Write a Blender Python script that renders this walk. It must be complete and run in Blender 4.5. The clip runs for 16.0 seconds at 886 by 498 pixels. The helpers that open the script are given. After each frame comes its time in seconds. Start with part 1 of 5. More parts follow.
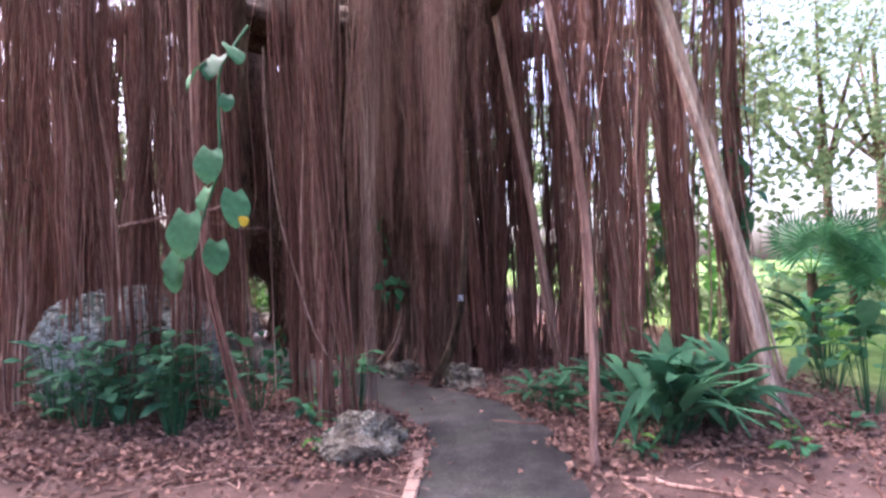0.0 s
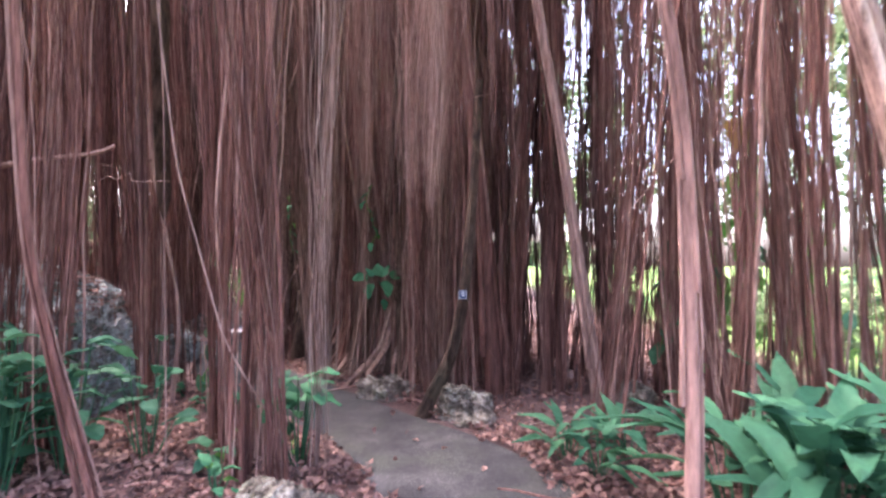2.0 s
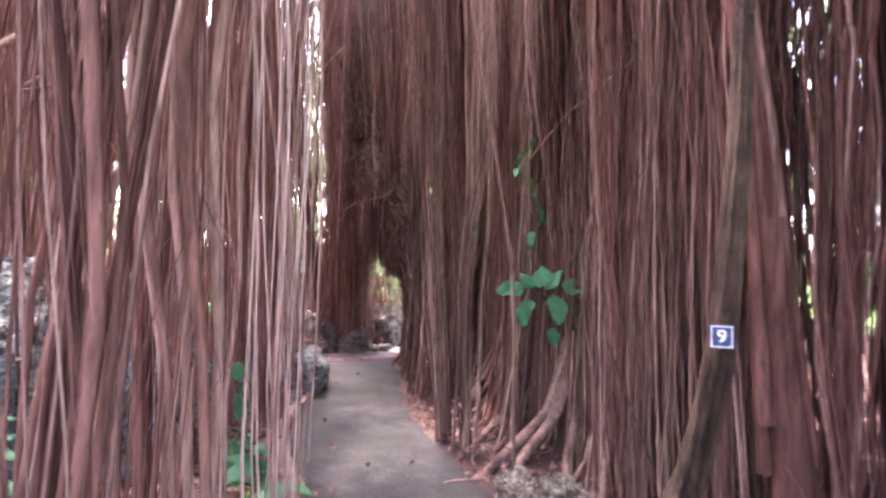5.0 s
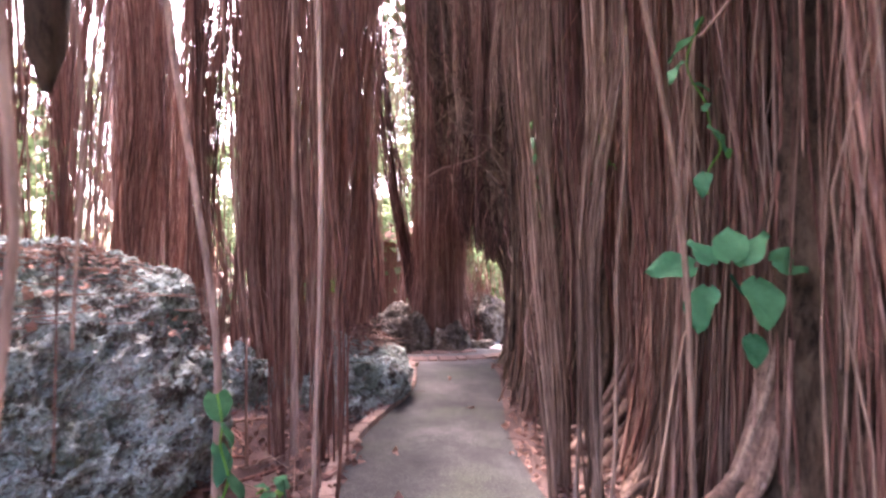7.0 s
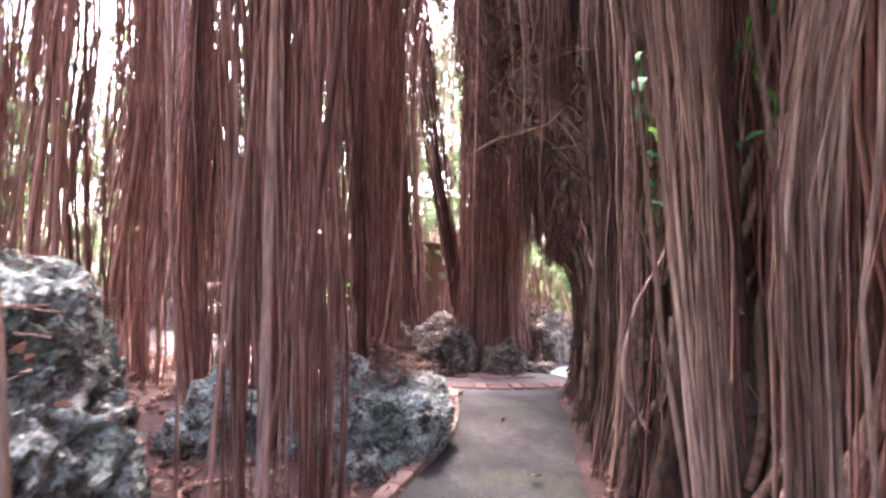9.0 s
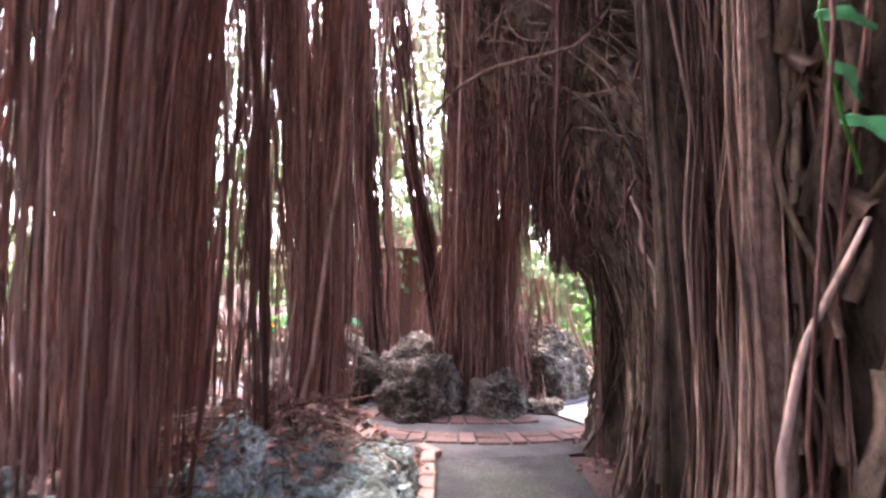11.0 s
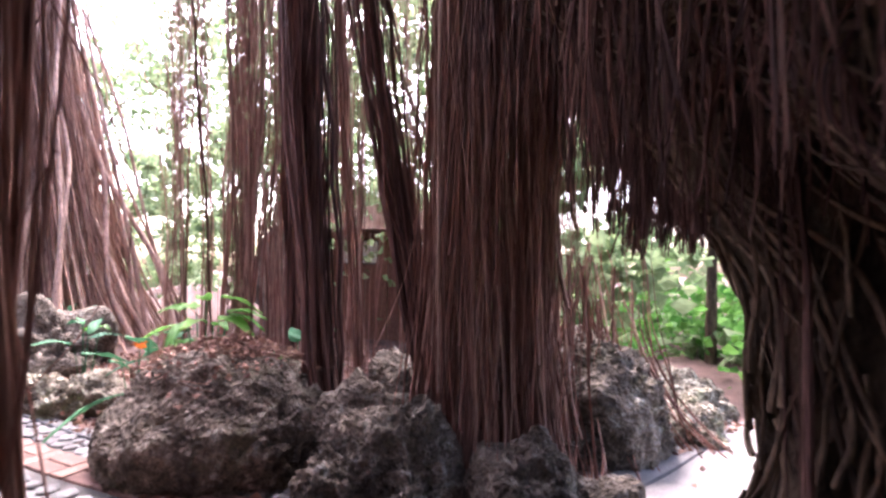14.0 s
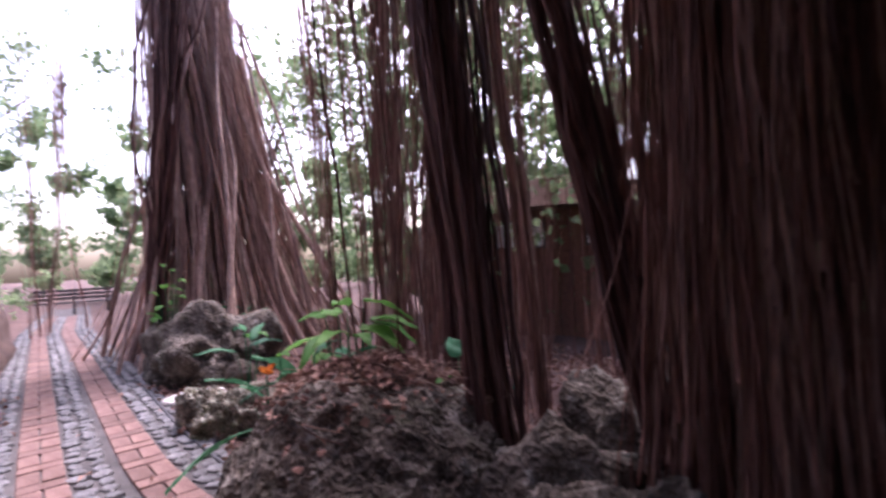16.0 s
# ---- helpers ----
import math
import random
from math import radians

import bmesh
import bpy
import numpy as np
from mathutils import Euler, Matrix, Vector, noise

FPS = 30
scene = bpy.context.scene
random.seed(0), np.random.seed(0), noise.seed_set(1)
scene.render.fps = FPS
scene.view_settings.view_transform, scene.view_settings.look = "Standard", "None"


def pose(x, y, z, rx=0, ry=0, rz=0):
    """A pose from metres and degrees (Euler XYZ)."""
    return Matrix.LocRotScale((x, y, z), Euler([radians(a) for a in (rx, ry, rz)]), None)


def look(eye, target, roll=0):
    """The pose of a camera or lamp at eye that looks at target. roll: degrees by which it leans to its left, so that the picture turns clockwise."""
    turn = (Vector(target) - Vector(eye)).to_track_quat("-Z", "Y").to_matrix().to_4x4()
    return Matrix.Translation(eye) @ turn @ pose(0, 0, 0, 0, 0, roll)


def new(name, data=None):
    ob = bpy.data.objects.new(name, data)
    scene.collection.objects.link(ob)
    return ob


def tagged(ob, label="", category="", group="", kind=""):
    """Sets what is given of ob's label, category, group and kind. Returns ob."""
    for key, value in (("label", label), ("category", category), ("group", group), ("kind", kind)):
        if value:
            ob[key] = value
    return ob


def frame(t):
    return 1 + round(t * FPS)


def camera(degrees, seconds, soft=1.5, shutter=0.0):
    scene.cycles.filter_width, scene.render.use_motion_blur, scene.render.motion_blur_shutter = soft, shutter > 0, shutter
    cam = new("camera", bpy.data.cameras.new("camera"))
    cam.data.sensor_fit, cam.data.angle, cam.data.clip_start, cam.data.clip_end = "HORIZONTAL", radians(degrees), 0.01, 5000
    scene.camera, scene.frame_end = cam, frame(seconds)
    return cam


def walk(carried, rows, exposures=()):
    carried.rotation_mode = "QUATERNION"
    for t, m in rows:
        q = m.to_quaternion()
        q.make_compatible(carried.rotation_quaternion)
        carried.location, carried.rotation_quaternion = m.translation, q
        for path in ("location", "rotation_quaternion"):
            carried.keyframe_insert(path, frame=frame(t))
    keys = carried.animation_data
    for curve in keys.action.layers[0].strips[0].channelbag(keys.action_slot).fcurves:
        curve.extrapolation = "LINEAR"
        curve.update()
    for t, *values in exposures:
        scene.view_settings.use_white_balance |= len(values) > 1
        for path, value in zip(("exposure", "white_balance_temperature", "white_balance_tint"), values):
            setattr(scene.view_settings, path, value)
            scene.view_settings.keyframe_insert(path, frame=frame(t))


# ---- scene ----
cam = camera(83.5, 16.0, 2.7, 0.4)
METRES, EYE, TILT, LEAN, TURN = 12.5, 1.67, 0.9, -2.2, 0.0
ROWS = [
    (0.0, 0.0, 0.0, 0.0, 0.07, 1.11, 3.5),
    (0.5, 0.0037, 0.0365, -0.003, 0.41, -0.38, 2.43),
    (1.0, 0.0058, 0.0755, -0.0048, -0.18, 0.95, 2.38),
    (1.5, 0.0143, 0.1163, -0.0096, 0.44, 1.52, 2.62),
    (2.0, 0.017, 0.1555, -0.0136, 2.25, 0.87, 1.89),
    (2.5, 0.0198, 0.1931, -0.0163, 3.79, 2.1, 1.64),
    (3.0, 0.0245, 0.2323, -0.0196, 7.28, 3.06, 1.32),
    (3.5, 0.0197, 0.2741, -0.0215, 9.67, 2.48, 0.7),
    (4.0, 0.0161, 0.3092, -0.0213, 12.45, 2.04, 1.76),
    (4.5, 0.0135, 0.3414, -0.0225, 19.66, 2.95, 1.42),
    (7.0, -0.0426, 0.4719, -0.0298, 38.4, 2.32, 2.23),
    (7.5, -0.056, 0.4945, -0.0302, 41.7, 3.25, 1.33),
    (8.0, -0.0757, 0.5156, -0.032, 44.23, 2.6, 0.77),
    (10.5, -0.1703, 0.6215, -0.0301, 43.04, 4.64, 1.22),
    (11.0, -0.1928, 0.6485, -0.0323, 42.07, 4.58, 0.92),
    (11.5, -0.2101, 0.6698, -0.0318, 40.25, 4.28, 1.84),
    (12.0, -0.2291, 0.6982, -0.0314, 40.06, 4.03, 0.99),
    (12.5, -0.2475, 0.7211, -0.0313, 40.64, 4.52, 0.49),
    (13.0, -0.2693, 0.7461, -0.0306, 39.92, 4.38, 1.27),
    (13.5, -0.2863, 0.7692, -0.0302, 41.46, 3.71, 1.61),
    (14.0, -0.3082, 0.7922, -0.0315, 42.56, 3.6, 1.44),
    (14.5, -0.3267, 0.8089, -0.03, 43.25, 3.25, 2.64),
    (15.0, -0.3461, 0.8277, -0.0296, 47.52, 2.02, 4.77),
    (15.5, -0.3635, 0.8374, -0.0295, 52.74, 1.75, 4.13),
    (16.0, -0.3862, 0.844, -0.0277, 60.83, 2.77, 4.77),
]
walk(cam, [(t, pose(0, 0, EYE, TILT, LEAN, TURN) @ pose(METRES * x, METRES * y, METRES * z, 90 + pitch, roll, yaw)) for t, x, y, z, yaw, pitch, roll in ROWS],
     [(0.0, 2.78, 6050, 37), (2.0, 3.55, 6150, 34), (3.5, 4.1, 6300, 33), (4.5, 4.35, 6350, 37), (7.0, 4.4, 6500, 38), (10.5, 4.75, 6250, 27), (11.0, 4.45, 6200, 27), (12.0, 4.45, 6100, 25), (13.0, 4.15, 6150, 28), (13.6, 3.98, 6150, 31), (14.5, 3.2, 6100, 31), (15.0, 3.05, 6000, 31), (15.5, 2.75, 5900, 31), (16.0, 2.15, 5800, 36)])

# ---- light ----
world = bpy.data.worlds.new("overcast_sky")
scene.world = world
world.use_nodes = True
wn, wl = world.node_tree.nodes, world.node_tree.links
sky = wn.new("ShaderNodeTexSky")
sky.sky_type, sky.sun_disc = "NISHITA", False
sky.sun_elevation, sky.sun_rotation = radians(58), radians(-60)
sky.dust_density, sky.ozone_density, sky.air_density = 6.0, 0.6, 1.0
wl.new(sky.outputs[0], wn["Background"].inputs[0])
wn["Background"].inputs[1].default_value = 0.15
sun = new("sun", bpy.data.lights.new("sun", "SUN"))
sun.data.energy, sun.data.angle, sun.data.color = 1.5, radians(14), (1.0, 0.96, 0.9)
sun.matrix_world = look((-9, 14, 20), (-1, 8, 0))

RNG = np.random.default_rng(7)


# ---- materials ----
def material(name, rough=0.8, spec=0.3):
    m = bpy.data.materials.new(name)
    m.use_nodes = True
    b = m.node_tree.nodes["Principled BSDF"]
    b.inputs["Roughness"].default_value = rough
    b.inputs["Specular IOR Level"].default_value = spec
    return m, m.node_tree.nodes, m.node_tree.links, b


def ramp(nodes, stops):
    r = nodes.new("ShaderNodeValToRGB")
    e = r.color_ramp.elements
    while len(e) < len(stops):
        e.new(0.5)
    for k, (p, c) in zip(e, stops):
        k.position, k.color = p, (*c, 1)
    return r


def noise_tex(nodes, links, scale, detail=6, stretch=(1, 1, 1), rough=0.6):
    tc = nodes.new("ShaderNodeTexCoord")
    mp = nodes.new("ShaderNodeMapping")
    mp.inputs["Scale"].default_value = stretch
    n = nodes.new("ShaderNodeTexNoise")
    n.inputs["Scale"].default_value, n.inputs["Detail"].default_value, n.inputs["Roughness"].default_value = scale, detail, rough
    links.new(tc.outputs["Object"], mp.inputs[0])
    links.new(mp.outputs[0], n.inputs["Vector"])
    return n


def mixed(nodes, links, fac, a, b, mode="MIX"):
    m = nodes.new("ShaderNodeMix")
    m.data_type, m.blend_type = "RGBA", mode
    for i, v in ((0, fac), (6, a), (7, b)):
        if hasattr(v, "is_linked"):
            links.new(v, m.inputs[i])
        elif i == 0:
            m.inputs[0].default_value = v
        else:
            m.inputs[i].default_value = (*v, 1)
    return m.outputs[2]


def bumped(nodes, links, bsdf, height, strength=0.5, dist=0.01):
    b = nodes.new("ShaderNodeBump")
    b.inputs["Strength"].default_value, b.inputs["Distance"].default_value = strength, dist
    links.new(height, b.inputs["Height"])
    links.new(b.outputs[0], bsdf.inputs["Normal"])


def root_material(name, dark, mid, pale, stretch=(1, 1, 0.12)):
    """Fibrous root bark: colour by strand, with grain along the strand and paler scuffs."""
    m, n, l, b = material(name, 0.85, 0.2)
    geo = n.new("ShaderNodeNewGeometry")
    r = ramp(n, [(0.0, dark), (0.4, mid), (0.68, mid), (0.96, pale)])
    l.new(geo.outputs["Random Per Island"], r.inputs[0])
    g = noise_tex(n, l, 34, 6, stretch, 0.7)
    gr = ramp(n, [(0.32, (0.4, 0.37, 0.36)), (0.5, (0.92, 0.9, 0.89)), (0.68, (1.45, 1.41, 1.35))])
    l.new(g.outputs[0], gr.inputs[0])
    c = mixed(n, l, 1.0, r.outputs[0], gr.outputs[0], "MULTIPLY")
    big = noise_tex(n, l, 3.4, 3, (1, 1, 0.07))
    br = ramp(n, [(0.34, (0.42, 0.38, 0.37)), (0.5, (0.92, 0.9, 0.88)), (0.68, (1.32, 1.32, 1.3))])
    l.new(big.outputs[0], br.inputs[0])
    c = mixed(n, l, 1.0, c, br.outputs[0], "MULTIPLY")
    l.new(c, b.inputs["Base Color"])
    bumped(n, l, b, g.outputs[0], 0.9, 0.015)
    return m


def two_tone(name, a, b2, scale, rough=0.85, fine=40, bump=0.4, dist=0.01, third=None, stretch=(1, 1, 1), vary=0.0, spec=0.25):
    """A matt surface with stains at one scale and grain at another."""
    m, n, l, b = material(name, rough, spec)
    big = noise_tex(n, l, scale, 6, stretch)
    r = ramp(n, [(0.35, a), (0.65, b2)] + ([(0.78, third)] if third else []))
    l.new(big.outputs[0], r.inputs[0])
    f = noise_tex(n, l, fine, 4)
    fr = ramp(n, [(0.3, (0.6, 0.6, 0.6)), (0.7, (1.3, 1.3, 1.3))])
    l.new(f.outputs[0], fr.inputs[0])
    c = mixed(n, l, 1.0, r.outputs[0], fr.outputs[0], "MULTIPLY")
    if vary:
        info = n.new("ShaderNodeObjectInfo")
        geo = n.new("ShaderNodeNewGeometry")
        ad = n.new("ShaderNodeMath")
        ad.operation = "ADD"
        l.new(info.outputs["Random"], ad.inputs[0])
        l.new(geo.outputs["Random Per Island"], ad.inputs[1])
        fr2 = n.new("ShaderNodeMath")
        fr2.operation = "FRACT"
        l.new(ad.outputs[0], fr2.inputs[0])
        vr = ramp(n, [(0.0, (1 - vary,) * 3), (1.0, (1 + vary,) * 3)])
        l.new(fr2.outputs[0], vr.inputs[0])
        c = mixed(n, l, 1.0, c, vr.outputs[0], "MULTIPLY")
    l.new(c, b.inputs["Base Color"])
    bumped(n, l, b, f.outputs[0], bump, dist)
    return m


def leaf_material(name, dark, light, rough=0.35, through_leaf=0.3):
    m, n, l, b = material(name, rough + 0.08, 0.12)
    geo = n.new("ShaderNodeNewGeometry")
    info = n.new("ShaderNodeObjectInfo")
    ad = n.new("ShaderNodeMath")
    ad.operation = "ADD"
    l.new(info.outputs["Random"], ad.inputs[0])
    l.new(geo.outputs["Random Per Island"], ad.inputs[1])
    fr = n.new("ShaderNodeMath")
    fr.operation = "FRACT"
    l.new(ad.outputs[0], fr.inputs[0])
    r = ramp(n, [(0.0, dark), (1.0, light)])
    l.new(fr.outputs[0], r.inputs[0])
    g = noise_tex(n, l, 14, 4)
    gr = ramp(n, [(0.3, (0.75, 0.75, 0.75)), (0.7, (1.2, 1.2, 1.2))])
    l.new(g.outputs[0], gr.inputs[0])
    c = mixed(n, l, 1.0, r.outputs[0], gr.outputs[0], "MULTIPLY")
    l.new(c, b.inputs["Base Color"])
    tr = n.new("ShaderNodeBsdfTranslucent")
    l.new(c, tr.inputs[0])
    mx = n.new("ShaderNodeMixShader")
    mx.inputs[0].default_value = through_leaf
    l.new(b.outputs[0], mx.inputs[1])
    l.new(tr.outputs[0], mx.inputs[2])
    l.new(mx.outputs[0], n["Material Output"].inputs[0])
    return m


def rock_material(name, base, pale, moss, lichen, amount):
    """Weathered coral limestone: dark crust, pale worn faces, patches of blue-grey lichen and a little moss."""
    m, n, l, b = material(name, 0.94, 0.18)
    big = noise_tex(n, l, 4.5, 10, rough=0.72)
    r = ramp(n, [(0.36, tuple(v * 0.3 for v in base)), (0.48, base), (0.64, pale)])
    l.new(big.outputs[0], r.inputs[0])
    li = noise_tex(n, l, 9, 9, rough=0.75)
    lr = ramp(n, [(0.56 - amount * 0.16, (0, 0, 0)), (0.63 - amount * 0.16, (1, 1, 1))])
    l.new(li.outputs[0], lr.inputs[0])
    where = noise_tex(n, l, 1.6, 4)
    wr = ramp(n, [(0.42 - amount * 0.2, (0, 0, 0)), (0.6 - amount * 0.2, (0.85, 0.85, 0.85))])
    l.new(where.outputs[0], wr.inputs[0])
    c = mixed(n, l, mixed(n, l, 1.0, lr.outputs[0], wr.outputs[0], "MULTIPLY"), r.outputs[0], lichen)
    mo = noise_tex(n, l, 2.7, 7, rough=0.7)
    mr = ramp(n, [(0.56 - amount * 0.1, (0, 0, 0)), (0.68 - amount * 0.1, (0.7, 0.7, 0.7))])
    l.new(mo.outputs[0], mr.inputs[0])
    c = mixed(n, l, mr.outputs[0], c, moss)
    fine = noise_tex(n, l, 60, 5)
    fr = ramp(n, [(0.35, (0.62, 0.62, 0.62)), (0.65, (1.25, 1.25, 1.25))])
    l.new(fine.outputs[0], fr.inputs[0])
    grit = mixed(n, l, 1.0, c, fr.outputs[0], "MULTIPLY")
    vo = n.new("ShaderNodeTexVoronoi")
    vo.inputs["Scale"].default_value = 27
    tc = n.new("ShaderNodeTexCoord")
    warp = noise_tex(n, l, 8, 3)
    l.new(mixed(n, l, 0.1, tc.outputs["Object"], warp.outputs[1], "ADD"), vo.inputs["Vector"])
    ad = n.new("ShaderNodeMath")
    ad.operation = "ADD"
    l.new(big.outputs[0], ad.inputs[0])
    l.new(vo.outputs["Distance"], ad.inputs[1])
    # shade of the small pits, painted into the colour as dark brown
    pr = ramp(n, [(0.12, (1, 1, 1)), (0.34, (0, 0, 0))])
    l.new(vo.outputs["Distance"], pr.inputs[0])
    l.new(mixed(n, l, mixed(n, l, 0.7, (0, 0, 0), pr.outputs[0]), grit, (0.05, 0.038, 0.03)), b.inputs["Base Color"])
    bumped(n, l, b, ad.outputs[0], 1.0, 0.04)
    return m


def bark_material(name, dark, mid, pale):
    """Rough furrowed bark with dark crevices, pale scuffs and a trace of moss."""
    m, n, l, b = material(name, 0.92, 0.15)
    big = noise_tex(n, l, 2.6, 8, (1, 1, 0.4), 0.7)
    r = ramp(n, [(0.32, dark), (0.5, mid), (0.68, pale)])
    l.new(big.outputs[0], r.inputs[0])
    fur = noise_tex(n, l, 13, 8, (1, 1, 0.3), 0.75)
    fr = ramp(n, [(0.36, (0.22, 0.2, 0.2)), (0.5, (0.95, 0.93, 0.9)), (0.68, (1.5, 1.45, 1.35))])
    l.new(fur.outputs[0], fr.inputs[0])
    c = mixed(n, l, 1.0, r.outputs[0], fr.outputs[0], "MULTIPLY")
    mo = noise_tex(n, l, 1.7, 5)
    mr = ramp(n, [(0.56, (0, 0, 0)), (0.72, (0.45, 0.45, 0.45))])
    l.new(mo.outputs[0], mr.inputs[0])
    l.new(mixed(n, l, mr.outputs[0], c, (0.13, 0.12, 0.07)), b.inputs["Base Color"])
    bumped(n, l, b, fur.outputs[0], 1.0, 0.09)
    return m


M_ROOT = root_material("fibrous_root", (0.125, 0.058, 0.046), (0.26, 0.135, 0.107), (0.45, 0.30, 0.245))
# lighter root colour for pale roots; on the far cone it paints in sunlight
M_ROOT_LIGHT = root_material("pale_and_sun_toned_root", (0.24, 0.14, 0.115), (0.42, 0.27, 0.22), (0.60, 0.46, 0.38))
# darkened copy of the root colour; paints shade into deep and overhanging roots
M_ROOT_DARK = root_material("dark_shade_toned_root", (0.05, 0.024, 0.022), (0.12, 0.06, 0.052), (0.2, 0.12, 0.1))
M_ROOT_PALE = root_material("pale_root", (0.30, 0.19, 0.15), (0.44, 0.31, 0.26), (0.58, 0.46, 0.38))
M_ROOT_TAN = root_material("dry_tan_root", (0.11, 0.068, 0.05), (0.27, 0.178, 0.135), (0.46, 0.335, 0.265))
M_CLAW = root_material("weathered_claw_root", (0.12, 0.075, 0.055), (0.24, 0.16, 0.125), (0.38, 0.28, 0.22), (1, 1, 0.5))
M_GNARL = root_material("gnarled_root", (0.05, 0.032, 0.022), (0.13, 0.088, 0.06), (0.3, 0.225, 0.16), (1, 1, 0.4))
M_BARK = bark_material("grey_brown_bark", (0.045, 0.03, 0.022), (0.115, 0.08, 0.057), (0.26, 0.2, 0.145))
M_ROCK = rock_material("coral_limestone", (0.105, 0.085, 0.068), (0.27, 0.23, 0.19), (0.10, 0.095, 0.06), (0.30, 0.31, 0.285), 0.05)
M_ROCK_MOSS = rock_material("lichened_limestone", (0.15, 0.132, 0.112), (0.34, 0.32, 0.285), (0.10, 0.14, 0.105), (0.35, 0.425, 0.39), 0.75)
M_STONE = rock_material("mossy_path_stone", (0.17, 0.145, 0.11), (0.36, 0.325, 0.26), (0.12, 0.13, 0.06), (0.36, 0.37, 0.3), 0.3)
M_SOIL = two_tone("leafy_soil", (0.05, 0.03, 0.025), (0.10, 0.065, 0.052), 2.2, 0.95, 60, 0.8, 0.02, (0.15, 0.10, 0.08))
M_BRICK = two_tone("red_brick", (0.135, 0.078, 0.066), (0.195, 0.12, 0.102), 6, 0.85, 80, 0.5, 0.004, None, (1, 1, 1), 0.22)
M_EDGE = two_tone("worn_brick", (0.22, 0.145, 0.115), (0.36, 0.25, 0.2), 6, 0.9, 80, 0.6, 0.005, None, (1, 1, 1), 0.2)
M_COBBLE = two_tone("grey_cobble", (0.08, 0.079, 0.08), (0.17, 0.167, 0.168), 8, 0.6, 60, 0.5, 0.004, None, (1, 1, 1), 0.3)
M_MORTAR = two_tone("mortar", (0.055, 0.051, 0.05), (0.11, 0.102, 0.098), 3, 0.95, 90, 0.6, 0.006)
M_LITTER = leaf_material("dry_leaf", (0.10, 0.05, 0.042), (0.36, 0.22, 0.17), 0.8, 0.1)
M_TWIG = root_material("dry_twig", (0.12, 0.07, 0.06), (0.26, 0.17, 0.14), (0.4, 0.3, 0.25))
M_LEAF = leaf_material("deep_green_leaf", (0.02, 0.09, 0.048), (0.065, 0.19, 0.09), 0.55, 0.25)
M_LEAF_MID = leaf_material("mid_green_leaf", (0.035, 0.15, 0.07), (0.08, 0.25, 0.11), 0.5, 0.3)
M_LEAF_BRIGHT = leaf_material("bright_green_leaf", (0.06, 0.20, 0.04), (0.15, 0.34, 0.07), 0.4, 0.45)
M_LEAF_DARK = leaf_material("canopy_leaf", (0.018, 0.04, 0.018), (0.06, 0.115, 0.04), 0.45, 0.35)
# greyed, paler green: haze and backlight are put into this leaf colour
M_LEAF_FAR = leaf_material("hazed_far_leaf", (0.10, 0.16, 0.07), (0.26, 0.34, 0.18), 0.6, 0.5)
M_LEAF_YELLOW = leaf_material("yellowing_leaf", (0.45, 0.32, 0.03), (0.55, 0.42, 0.05), 0.5, 0.4)
M_LEAF_OCHRE = leaf_material("ochre_leaf", (0.24, 0.15, 0.035), (0.32, 0.2, 0.05), 0.7, 0.3)
M_BOARD = two_tone("brown_board", (0.10, 0.045, 0.03), (0.19, 0.09, 0.06), 2, 0.8, 30, 0.4, 0.004, None, (1, 1, 0.1), 0.15)
M_PLATE = two_tone("blue_plate", (0.03, 0.05, 0.11), (0.04, 0.065, 0.14), 8, 0.4, 50, 0.1)
M_WHITE = two_tone("white_paint", (0.74, 0.75, 0.76), (0.82, 0.82, 0.82), 8, 0.5, 50, 0.1)
M_HOSE = two_tone("black_hose", (0.03, 0.03, 0.035), (0.06, 0.06, 0.065), 5, 0.45, 40, 0.2)
M_DISC = two_tone("cast_concrete", (0.36, 0.34, 0.31), (0.48, 0.46, 0.43), 4, 0.9, 60, 0.4, 0.004)
M_PALE_PATH = two_tone("pale_path", (0.14, 0.131, 0.127), (0.24, 0.225, 0.216), 2.5, 0.9, 90, 0.5, 0.005)
M_DARKWOOD = two_tone("dark_bench_wood", (0.03, 0.03, 0.032), (0.07, 0.065, 0.06), 4, 0.7, 40, 0.3)
M_PANE = two_tone("window_paper", (0.66, 0.66, 0.66), (0.76, 0.76, 0.75), 5, 0.6, 40, 0.1)


# ---- mesh helpers ----
def mesh_of(name, verts, faces, mat, smooth=True):
    """A mesh from arrays of corners and of faces with one count of corners."""
    verts, faces = np.asarray(verts, dtype=np.float32).reshape(-1, 3), np.asarray(faces, dtype=np.int32)
    k = faces.shape[1]
    me = bpy.data.meshes.new(name)
    me.vertices.add(len(verts))
    me.vertices.foreach_set("co", verts.ravel())
    me.loops.add(faces.size)
    me.loops.foreach_set("vertex_index", faces.ravel())
    me.polygons.add(len(faces))
    me.polygons.foreach_set("loop_start", np.arange(0, faces.size, k, dtype=np.int32))
    me.polygons.foreach_set("loop_total", np.full(len(faces), k, dtype=np.int32))
    me.polygons.foreach_set("use_smooth", np.full(len(faces), smooth))
    me.update(calc_edges=True)
    me.materials.append(mat)
    return me


def part(name, data, mat=None, parent=None, label="", kind=""):
    """Links a bmesh or a mesh as one object under a thing or a part."""
    if isinstance(data, bmesh.types.BMesh):
        me = bpy.data.meshes.new(name)
        data.to_mesh(me)
        data.free()
        me.materials.append(mat)
        data = me
    ob = new(name, data)
    ob.parent = parent
    return tagged(ob, label, kind=kind)


